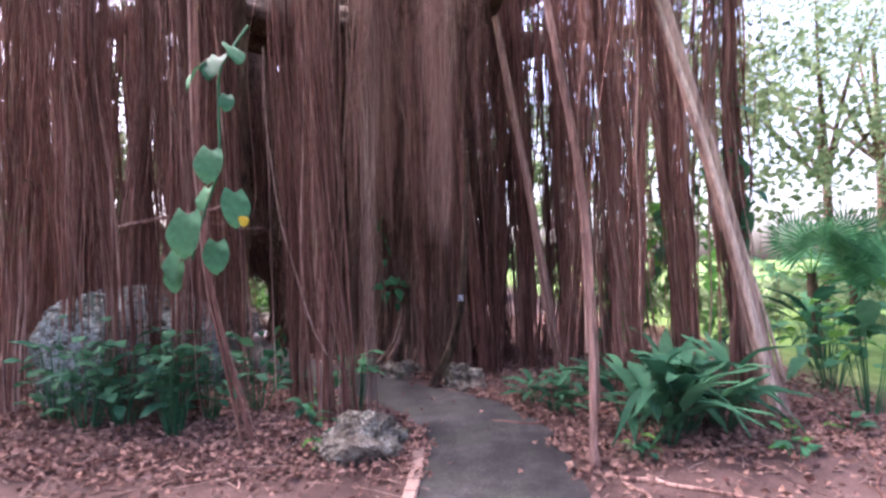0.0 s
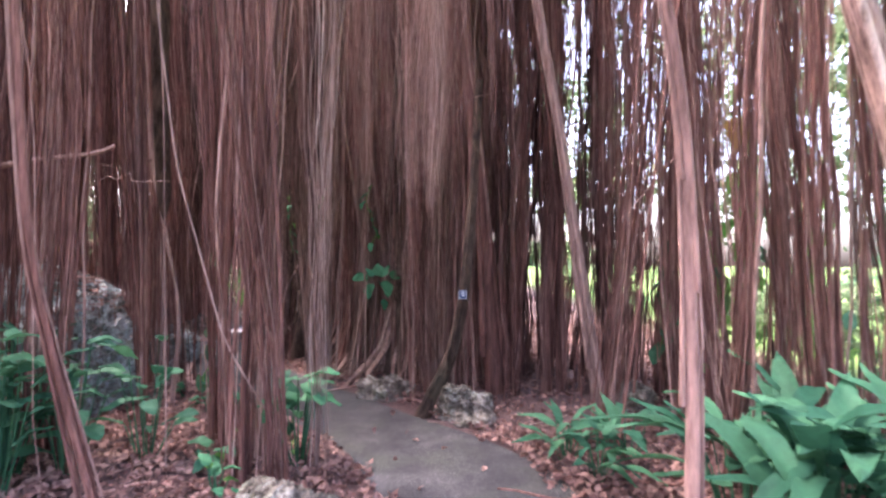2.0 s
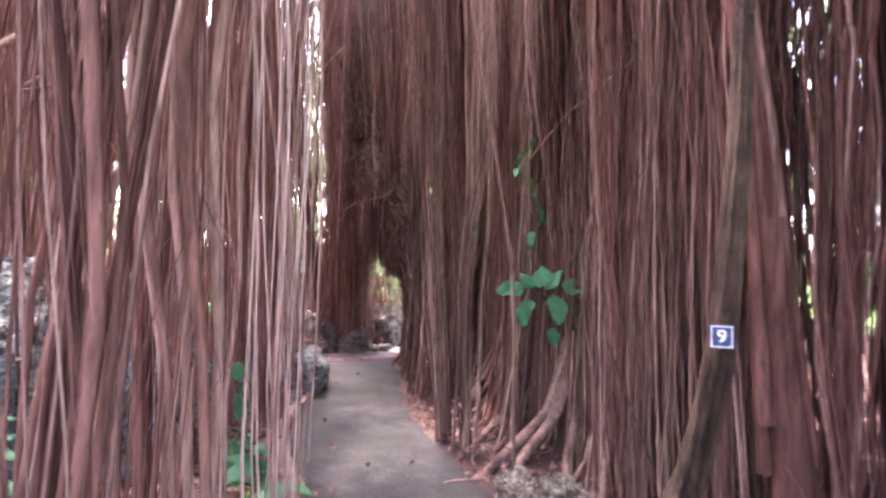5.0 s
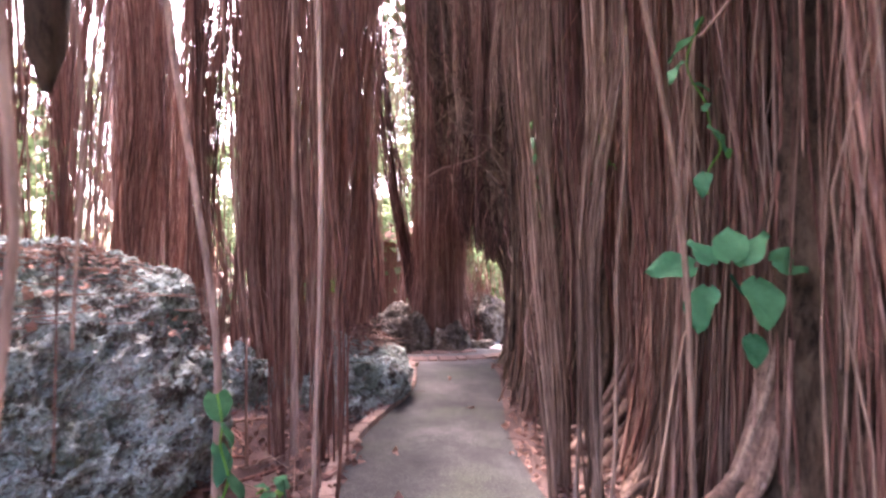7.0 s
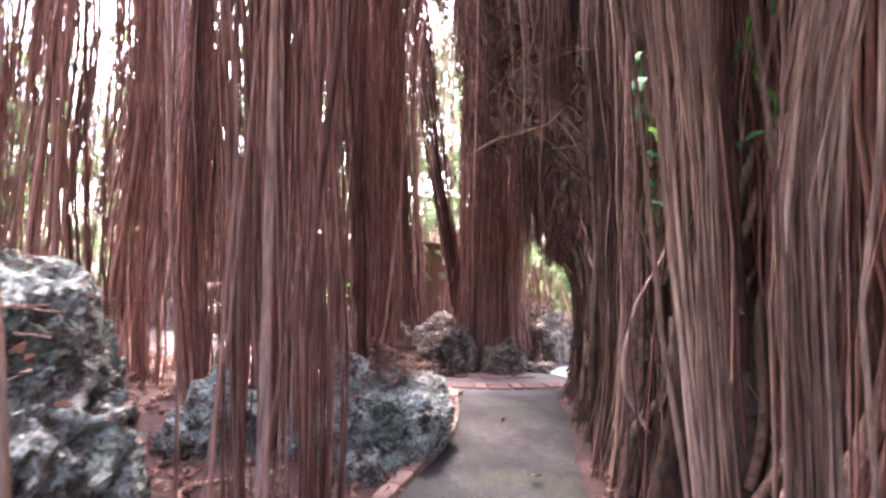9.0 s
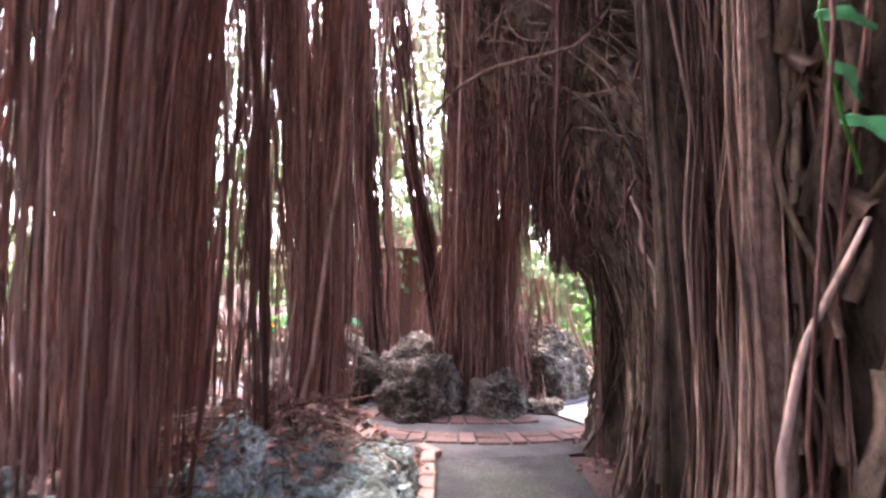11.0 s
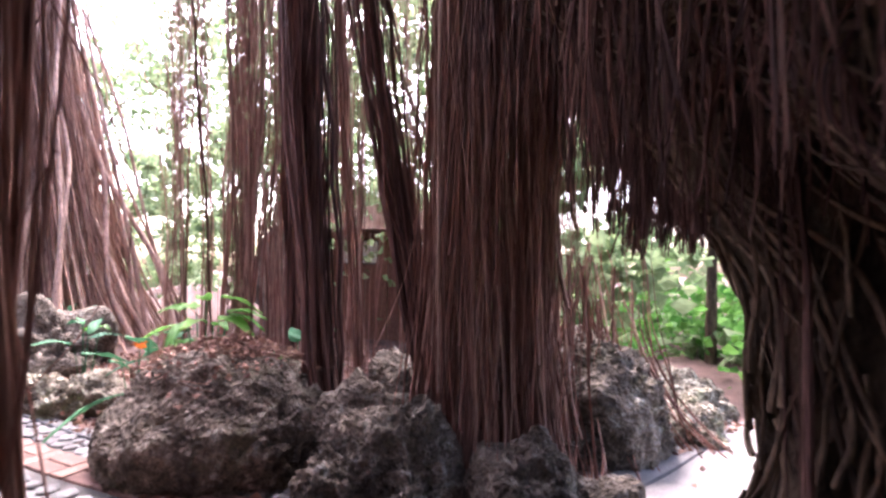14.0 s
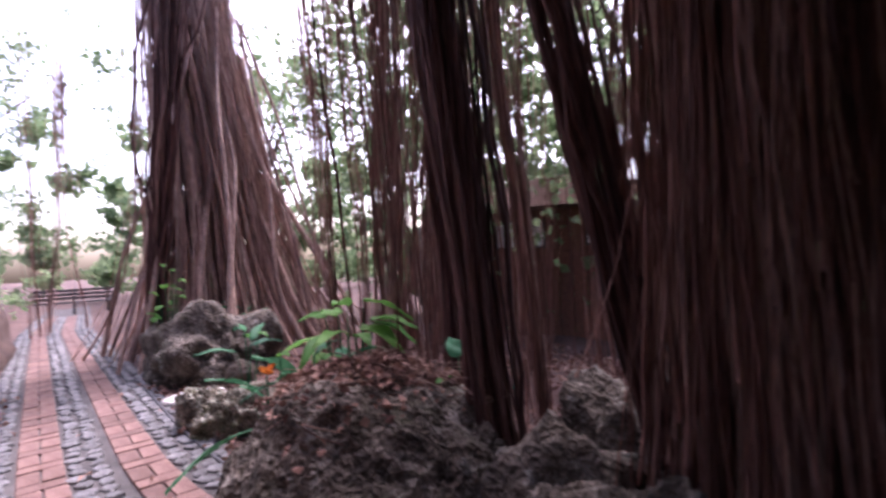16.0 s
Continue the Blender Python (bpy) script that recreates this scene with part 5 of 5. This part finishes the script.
small_vine((-1.2, 5.95, 0.15), 6, 0.5, PR, "dark green sprig at the path's edge", HEARTS, 0.6)
for k in range(4):
    small_vine((3.1 + 0.1 * k, 5.4 + 0.1 * k, 1.4 + 0.6 * k), 8, 1.0, PR, "heart-leaved vine climbing the slanting pole", HEARTS, 0.8)
for k in range(5):
    small_vine((2.2 + 0.35 * k, 7.1, 0.6 + 0.3 * k), 9, 1.2, PR, "bright vine between the hanging roots", OVALS + HEARTS, 0.9)

for k in range(9):
    small_vine((2.7 + 0.2 * k, 7.3 + 0.25 * (k % 3), 0.4 + 0.22 * (k % 5)), 10, 1.3, PR, "bright sunlit vine among the far roots", OVALS[1:] + BRIGHT_HEART, 1.15)

# yellow drip leaf hung in the roots
drip = thing("yellow_leaf", "large yellowed leaf caught among the hanging roots", "leaf", at=(2.2, 5.6, 2.6))
leaf_at(leaf_shape("fallen_leaf", 0.22, 0.2, M_LEAF_OCHRE, 0.4, 0.3), (0, 0, 0), drip, -70, 170, 1.0)


def fan_palm(at, height, rng, n=11):
    t = thing("fan_palm", "fan palm with stiff pleated green leaves", "palm", "fan palms", (*at, ground_z(*at)))
    part("trunk", mesh_of("trunk", *loft([(0, 0, -0.1), (0.02, 0, height * 0.5), (0, 0, height * 0.8)], [0.12, 0.09, 0.07], 10, 3, 0.1, 3, 16, 0.06), M_BARK), parent=t)
    blades, faces = [], []
    for i in range(26):
        a = radians(-125 + 250 * i / 25)
        d, w = np.array((math.sin(a), math.cos(a), 0)), np.array((math.cos(a), -math.sin(a), 0)) * 0.022
        o = len(blades)
        blades += [d * 0.04, d * 0.32 + w + (0, 0, 0.015), d * 0.62 + (0, 0, -0.06), d * 0.32 - w + (0, 0, 0.015)]
        faces.append((o, o + 1, o + 2, o + 3))
    fan = mesh_of("fan", blades, faces, M_LEAF_MID, False)
    for k in range(n):
        yaw, up = 360 * k / n + rng.normal(0, 12), rng.uniform(-20, 60)
        r = rng.uniform(0.5, 0.8)
        d = np.array((-math.sin(radians(yaw)) * math.cos(radians(up)), math.cos(radians(yaw)) * math.cos(radians(up)), math.sin(radians(up))))
        e = np.array((0, 0, height * 0.78)) + d * r
        ob = part("fan_leaf", fan, parent=t)
        ob.matrix_basis = pose(*e, up + rng.normal(20, 15), rng.normal(0, 15), yaw)
        part("leaf_stalk", mesh_of("leaf_stalk", *tubes([(0, 0, height * 0.75)], [e], [0.012], [0.008], 4, 4, 0.005, rng=rng), M_LEAF_BRIGHT), parent=t)


fan_palm((5.9, 8.0), 1.7, PR)
fan_palm((6.6, 7.2), 1.3, PR)
fan_palm((7.8, 9.5), 1.8, PR)


# ---- trees beyond ----
def far_tree(at, height, spread, rng, label, n=3800, size=0.2, mat=M_LEAF_FAR, lean=0.3, category="tree", stem=0.013):
    t = thing("tree", label, category, "trees round the grove", (*at, 0))
    top = np.array((rng.normal(0, lean), rng.normal(0, lean), height))
    r = stem * height
    part("trunk", mesh_of("trunk", *loft([(0, 0, -0.1), top * 0.35 + (0.1, 0, 0), top * 0.8], [r * 1.4, r, r * 0.5], 10, 3, 0.1, 5, 18, 0.04), M_BARK), parent=t)
    cs = []
    for k in range(7):
        a = k * 0.9 + rng.uniform(0, 0.5)
        e = top * rng.uniform(0.6, 1.0) + np.array((math.cos(a), math.sin(a), 0.15)) * spread * rng.uniform(0.5, 1.0)
        part("limb", mesh_of("limb", *loft([top * 0.45, (top * 0.6 + e) / 2, e], [r * 0.6, r * 0.4, r * 0.15], 8, 2, 0.1, k, 12, 0.04), M_BARK), parent=t)
        cs.append(e)
    cs.append(top)
    c = np.repeat(np.array(cs), n // 8 // 40, axis=0) + rng.normal(0, spread * 0.32, (8 * (n // 8 // 40), 3)) * (1, 1, 0.75)
    c = np.repeat(c, 40, axis=0) + rng.normal(0, 0.28, (len(c) * 40, 3))
    part("crown", mesh_of("crown", *leaf_cards(c, size, 0.6, rng), mat, False), parent=t, kind="stuff")


TR = np.random.default_rng(5)
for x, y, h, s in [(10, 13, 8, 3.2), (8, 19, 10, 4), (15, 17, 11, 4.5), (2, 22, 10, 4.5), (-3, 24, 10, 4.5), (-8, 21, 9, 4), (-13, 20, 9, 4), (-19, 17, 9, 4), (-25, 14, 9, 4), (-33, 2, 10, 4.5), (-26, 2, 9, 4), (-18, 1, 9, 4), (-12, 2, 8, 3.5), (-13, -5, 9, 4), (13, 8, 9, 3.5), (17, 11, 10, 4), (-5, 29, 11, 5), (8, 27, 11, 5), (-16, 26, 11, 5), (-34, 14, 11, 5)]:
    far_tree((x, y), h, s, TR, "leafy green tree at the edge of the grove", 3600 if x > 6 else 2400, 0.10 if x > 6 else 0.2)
# trees out of view, added to hold low light off the first roots
for x, y, h, s in [(-4, -6, 9, 4.5), (4, -6, 10, 4.5), (10, -3, 9, 4), (-9, -2, 9, 4), (0, -12, 11, 5), (-16, -9, 10, 5), (12, -10, 11, 5)]:
    far_tree((x, y), h, s, TR, "unseen leafy tree added behind the start to block light", 1200, 0.48, M_LEAF_DARK)
far_tree((8.0, 7.5), 3.4, 1.4, TR, "small tree with crooked brown branches on the lawn", 900, 0.12)
far_tree((-5.85, 17.7), 6.5, 2.0, TR, "slender young tree beyond the arch", 1600, 0.14, stem=0.009)
far_tree((-4.4, 19.5), 6.0, 2.0, TR, "slender young tree beyond the arch", 1600, 0.14, stem=0.008)


def hedge(label, boxes, n, size, mat, seed):
    ob = crown("shrubbery", boxes, n, size, mat, None, 0.35, seed)
    return tagged(ob, label, "shrubs", kind="stuff")


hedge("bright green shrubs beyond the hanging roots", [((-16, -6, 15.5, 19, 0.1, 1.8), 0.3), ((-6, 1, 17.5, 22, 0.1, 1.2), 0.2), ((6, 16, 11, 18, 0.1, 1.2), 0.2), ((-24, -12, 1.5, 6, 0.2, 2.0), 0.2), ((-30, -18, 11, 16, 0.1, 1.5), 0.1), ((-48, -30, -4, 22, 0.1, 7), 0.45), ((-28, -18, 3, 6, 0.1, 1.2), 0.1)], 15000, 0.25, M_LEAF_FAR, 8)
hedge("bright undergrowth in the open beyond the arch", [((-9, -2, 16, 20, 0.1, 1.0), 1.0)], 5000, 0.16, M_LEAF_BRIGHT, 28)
hedge("wall of distant foliage, haze put into its leaf colour", [((-16, 8, 24, 38, 0.2, 9), 0.4), ((-50, -32, -6, 30, 0.2, 9), 0.4), ((-34, -16, 18, 30, 0.2, 8), 0.2)], 16000, 0.5, M_LEAF_FAR, 18)
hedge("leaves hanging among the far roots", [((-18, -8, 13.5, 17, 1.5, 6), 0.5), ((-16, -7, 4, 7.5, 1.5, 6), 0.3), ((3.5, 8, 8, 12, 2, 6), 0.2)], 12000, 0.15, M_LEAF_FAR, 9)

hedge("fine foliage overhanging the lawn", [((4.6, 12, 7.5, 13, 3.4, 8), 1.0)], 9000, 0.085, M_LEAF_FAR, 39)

# ---- hut beyond the roots ----
hut = thing("garden_hut", "small brown wooden hut with pale windows behind the roots", "hut", at=(-10.25, 15.5, 0), turn=38)
for k in range(16):
    bm = bmesh.new()
    slab(bm, -1.5 + 0.2 * k, 0, 0.96, 0.19, 0.05, 2.02, 0, 0.006)
    part("board", bm, M_BOARD, hut)
bm = bmesh.new()
slab(bm, 0, 1.3, 0.96, 3.1, 0.06, 2.02)
slab(bm, -1.55, 0.65, 0.96, 0.06, 1.3, 2.02)
slab(bm, 1.55, 0.65, 0.96, 0.06, 1.3, 2.02)
part("back_wall", bm, M_BOARD, hut)
bm = bmesh.new()
r = [bm.verts.new(p) for p in ((-2, -0.5, 1.98), (2, -0.5, 1.98), (2, 1.8, 1.98), (-2, 1.8, 1.98), (-0.3, 0.65, 2.55), (0.3, 0.65, 2.55))]
for f in ((0, 1, 5, 4), (1, 2, 5), (2, 3, 4, 5), (3, 0, 4), (3, 2, 1, 0)):
    bm.faces.new([r[k] for k in f])
part("roof", bm, M_BOARD, hut)
for x in (-0.75, -0.3, 0.55):
    bm = bmesh.new()
    slab(bm, x, -0.05, 1.62, 0.28, 0.03, 0.42, 0, 0.004)
    w = part("window", bm, M_DARKWOOD, hut, "dark window frame")
    bm = bmesh.new()
    slab(bm, x, -0.068, 1.62, 0.23, 0.02, 0.36)
    part("pane", bm, M_PANE, w, "pale window pane")

# ---- number plate, hose, disc, bench ----
plate = thing("number_plate", "small dark blue number plate with a white 9 on a root", "sign", at=(0.22, 6.82, 1.235), turn=4)
bm = bmesh.new()
slab(bm, 0, 0, 0, 0.08, 0.006, 0.088, 0, 0.002)
part("plate", bm, M_PLATE, plate)
bm = bmesh.new()
for x, z, sx, sz in ((0, 0.0385, 0.073, 0.004), (0, -0.0385, 0.073, 0.004), (-0.0345, 0, 0.004, 0.073), (0.0345, 0, 0.004, 0.073)):
    slab(bm, x, -0.0045, z, sx, 0.002, sz)
part("border", bm, M_WHITE, plate, "white border line")
txt = bpy.data.curves.new("number", "FONT")
txt.body, txt.size, txt.align_x, txt.align_y, txt.extrude = "9", 0.068, "CENTER", "CENTER", 0.0012
txt.offset = 0.001
txt.materials.append(M_WHITE)
nine = new("number", txt)
nine.parent = plate
nine.matrix_basis = pose(0, -0.0055, 0, 90, 0, 0)
tagged(nine, "white number 9")
hose = thing("hose", "thin black irrigation hose along the path's edge", "hose", at=(-8, 10.9, 0))
hl = smooth_line([(x + 8, y - 10.9, 0.03) for x, y in ((-14, 10.15), (-11.5, 10.3), (-9.5, 10.62), (-8.2, 10.9), (-7.2, 11.25), (-6.4, 11.55), (-5.6, 12.0), (-5.05, 12.5), (-4.95, 13.2), (-4.9, 14))], 80)
part("tube", mesh_of("tube", *loft(hl, np.full(80, 0.014), 8, 1, 0.0, 1, 120, 0.0), M_HOSE), parent=hose)
bm = bmesh.new()
bmesh.ops.create_cone(bm, cap_ends=True, segments=32, radius1=0.30, radius2=0.29, depth=0.06)
bmesh.ops.bevel(bm, geom=[e for e in bm.edges if e.calc_face_angle(0) > 1], offset=0.012, segments=2, affect="EDGES")
disc = tagged(part("stepping_stone", bm, M_DISC), "round pale concrete stepping stone beside the path", "stone")
disc.matrix_basis = pose(-10.5, 10.78, ground_z(-10.5, 10.78) + 0.05, 3, -2, 0)
bench = thing("garden_bench", "dark wooden bench at the end of the brick path", "bench", at=(-27.5, 7.6, 0), turn=100)
for k in range(4):
    bm = bmesh.new()
    slab(bm, 0, -0.18 + 0.12 * k, 0.45, 2.4, 0.10, 0.04, 0, 0.006)
    part("seat_slat", bm, M_DARKWOOD, bench)
for k in range(3):
    bm = bmesh.new()
    slab(bm, 0, 0.26, 0.60 + 0.14 * k, 2.4, 0.03, 0.10, 0, 0.006)
    part("back_slat", bm, M_DARKWOOD, bench)
for x in (-1.05, 0, 1.05):
    bm = bmesh.new()
    slab(bm, x, 0.22, 0.47, 0.07, 0.06, 0.95, 0, 0.006)
    part("leg", bm, M_DARKWOOD, bench)
    bm = bmesh.new()
    slab(bm, x, -0.18, 0.22, 0.07, 0.06, 0.44, 0, 0.006)
    part("leg", bm, M_DARKWOOD, bench)


# ---- litter ----
def litter():
    rg = np.random.default_rng(13)
    p = np.r_[np.c_[rg.uniform(-12, 5, 38000), rg.uniform(2.8, 15, 38000)], np.c_[rg.uniform(-5, 4, 12000), rg.uniform(3.3, 6.6, 12000)]]
    d = np.min(np.linalg.norm(p[:, None] - MIDDLE[None, ::3], axis=2), axis=1)
    keep = (d > 0.62) | (rg.uniform(0, 1, len(p)) < 0.012)
    keep &= ~((p[:, 1] < 3.9) & (rg.uniform(0, 1, len(p)) < 0.85))
    p = p[keep]
    z = np.array([max(ground_z(x, y), 0.012) for x, y in p]) + rg.uniform(0.004, 0.05, len(p))
    v, f = leaf_cards(np.c_[p, z], 0.06, 0.18, rg, 0.5)
    tagged(new("leaf_litter", mesh_of("leaf_litter", v, f, M_LITTER, False)), "dry pinkish-brown fallen leaves on the soil", "leaves", kind="stuff")
    k = 2600
    q = np.c_[rg.uniform(-11, 4, k), rg.uniform(3.2, 14, k)]
    d = np.min(np.linalg.norm(q[:, None] - MIDDLE[None, ::3], axis=2), axis=1)
    q = q[d > 0.75]
    z = np.array([ground_z(x, y) for x, y in q]) + rg.uniform(0.01, 0.06, len(q))
    a = rg.uniform(0, 6.28, len(q))
    ln = rg.uniform(0.1, 0.5, len(q))
    e = np.c_[q[:, 0] + np.cos(a) * ln, q[:, 1] + np.sin(a) * ln, z + rg.normal(0, 0.02, len(q))]
    tagged(new("fallen_twigs", mesh_of("fallen_twigs", *tubes(np.c_[q, z], e, np.full(len(q), 0.006), np.full(len(q), 0.003), 4, 3, 0.02, rng=rg), M_TWIG)), "dry twigs and fallen rootlets on the soil", "twigs", kind="stuff")
    # rootlets that lie on the boulders
    lo, hi = [], []
    for x, y, zc, rx, ry, h in ((-4.0, 6.7, 1.05, 0.75, 0.75, 0.4), (-4.55, 9.35, 0.52, 0.4, 0.45, 0.18), (-7.35, 11.5, 0.64, 0.4, 0.45, 0.12)):
        u = rg.normal(0, 0.5, (420, 2)).clip(-1, 1)
        q = np.c_[x + u[:, 0] * rx, y + u[:, 1] * ry, zc + h * (1 - (u ** 2).sum(1) * 0.9) + rg.uniform(0, 0.05, 420)]
        a = rg.uniform(0, 6.28, 420)
        ln = rg.uniform(0.06, 0.3, 420)
        lo.append(q)
        hi.append(q + np.c_[np.cos(a) * ln, np.sin(a) * ln, rg.normal(-0.02, 0.03, 420)])
    lo, hi = np.concatenate(lo), np.concatenate(hi)
    tagged(new("fallen_twigs", mesh_of("fallen_twigs", *tubes(lo, hi, np.full(len(lo), 0.005), np.full(len(lo), 0.003), 4, 3, 0.015, rng=rg), M_TWIG)), "dry rootlets and twigs heaped on the boulders", "twigs", kind="stuff")
    # litter that lies on the boulders
    cs = []
    for x, y, zc, rx, ry, h in ((-4.0, 6.7, 1.05, 0.75, 0.75, 0.4), (-4.55, 9.35, 0.52, 0.45, 0.5, 0.2), (-7.3, 11.45, 0.62, 0.5, 0.5, 0.16)):
        u = rg.normal(0, 0.5, (500, 2)).clip(-1, 1)
        cs.append(np.c_[x + u[:, 0] * rx, y + u[:, 1] * ry, zc + h * (1 - (u ** 2).sum(1) * 0.9) + rg.uniform(0, 0.04, 500)])
    tagged(new("leaf_litter", mesh_of("leaf_litter", *leaf_cards(np.concatenate(cs), 0.045, 0.3, rg, 0.5), M_LITTER, False)), "dry leaves and rootlets caught on the boulders", "leaves", kind="stuff")


litter()


# ---- bricks and cobbles ----
def unit_block(name, sx, sy, sz, mat, bevel=0.006):
    bm = bmesh.new()
    slab(bm, 0, 0, 0, sx, sy, sz, 0, bevel)
    me = bpy.data.meshes.new(name)
    bm.to_mesh(me)
    bm.free()
    me.materials.append(mat)
    return me


def along(line, s):
    d = np.r_[0, np.cumsum(np.linalg.norm(np.diff(line, axis=0), axis=1))]
    x, y = np.interp(s, d, line[:, 0]), np.interp(s, d, line[:, 1])
    x2, y2 = np.interp(s + 0.05, d, line[:, 0]), np.interp(s + 0.05, d, line[:, 1])
    return x, y, math.degrees(math.atan2(y2 - y, x2 - x))


def length_of(line):
    return float(np.linalg.norm(np.diff(line, axis=0), axis=1).sum())


def edging():
    t = thing("brick_edging", "worn reddish brick edging along the concrete path", "kerb", kind="structure")
    me = unit_block("brick", 0.205, 0.098, 0.10, M_EDGE, 0.009)
    rg = np.random.default_rng(3)
    off = LEFT + 0.055 * (LEFT - RIGHT) / np.linalg.norm(LEFT - RIGHT, axis=1, keepdims=True)
    s, total = 0.1, length_of(LEFT)
    while s < total:
        x, y, a = along(off, s)
        if (2.5 < y < 4.75) or (x < -2.2):
            ob = part("brick", me, parent=t)
            ob.matrix_basis = pose(x, y, 0.0 + rg.normal(0, 0.004), rg.normal(0, 1.2), rg.normal(0, 1.2), a + rg.normal(0, 1.5))
        s += 0.213


edging()


def paving():
    rg = np.random.default_rng(17)
    long_brick, cross_brick = unit_block("brick", 0.255, 0.122, 0.03, M_BRICK, 0.005), unit_block("brick", 0.122, 0.255, 0.03, M_BRICK, 0.005)
    total = length_of(LANE)
    rest = []
    for lane in (0.22, -0.33):
        line = LANE + lane * LN
        s, k = 8.0, 0
        while s < length_of(line) - 1:
            x, y, a = along(line, s)
            if y > 12.3:
                break
            near = -13.5 < x < -4.0 and y < 13.6
            nx, ny = -math.sin(radians(a)), math.cos(radians(a))
            jobs = [(x, y, cross_brick)] if k % 2 else [(x + 0.066 * nx, y + 0.066 * ny, long_brick), (x - 0.066 * nx, y - 0.066 * ny, long_brick)]
            for bx, by, me in jobs:
                m = pose(bx, by, 0.012 + rg.normal(0, 0.0015), rg.normal(0, 0.6), rg.normal(0, 0.6), a + rg.normal(0, 0.8))
                if near:
                    ob = part("brick", me, parent=brick_path)
                    ob.matrix_basis = m
                else:
                    rest.append((me, m))
            s += 0.205
            k += 1
    stones = []
    for v in range(6):
        bm = bmesh.new()
        n = 7
        ring = [(0.065 * (1 + 0.22 * rg.normal()) * math.cos(6.28 * i / n), 0.05 * (1 + 0.22 * rg.normal()) * math.sin(6.28 * i / n)) for i in range(n)]
        low, mid, top = [[bm.verts.new((x * q, y * q, z)) for x, y in ring] for q, z in ((1, -0.015), (0.97, 0.012), (0.72, 0.02))]
        for i in range(n):
            j = (i + 1) % n
            bm.faces.new((low[i], low[j], mid[j], mid[i]))
            bm.faces.new((mid[i], mid[j], top[j], top[i]))
        bm.faces.new(top)
        me = bpy.data.meshes.new("cobble")
        bm.to_mesh(me)
        bm.free()
        me.materials.append(M_COBBLE)
        stones.append(me)
    count = 0
    for lo, hi in ((0.36, 0.72), (-0.19, 0.08), (-0.72, -0.47)):
        s = 8.0
        while s < total - 1:
            w = lo + 0.055
            while w < hi - 0.03:
                if s > total - 8.2:
                    break
                x, y, a = along(LANE + (w + rg.normal(0, 0.008)) * LN, s + rg.normal(0, 0.01))
                m = pose(x, y, 0.012 + rg.normal(0, 0.003), rg.normal(0, 3), rg.normal(0, 3), a + rg.uniform(-25, 25))
                me = stones[rg.integers(6)]
                if -10.6 < x < -7.9 and count < 290:
                    ob = part("cobble", me, parent=brick_path)
                    ob.matrix_basis = m
                    count += 1
                else:
                    rest.append((me, m))
                w += 0.118
            s += 0.142
    for name, mat in (("brick", M_BRICK), ("cobble", M_COBBLE)):
        vs, fs = [], []
        o = 0
        for me, m in rest:
            if me.materials[0] != mat:
                continue
            vs += [tuple(m @ v.co) for v in me.vertices]
            fs += [tuple(o + i for i in p.vertices) for p in me.polygons]
            o += len(me.vertices)
        me = bpy.data.meshes.new(name + "_paving")
        me.from_pydata(vs, [], fs)
        me.materials.append(mat)
        part(name + "_paving", me, parent=brick_path, kind="stuff")


paving()
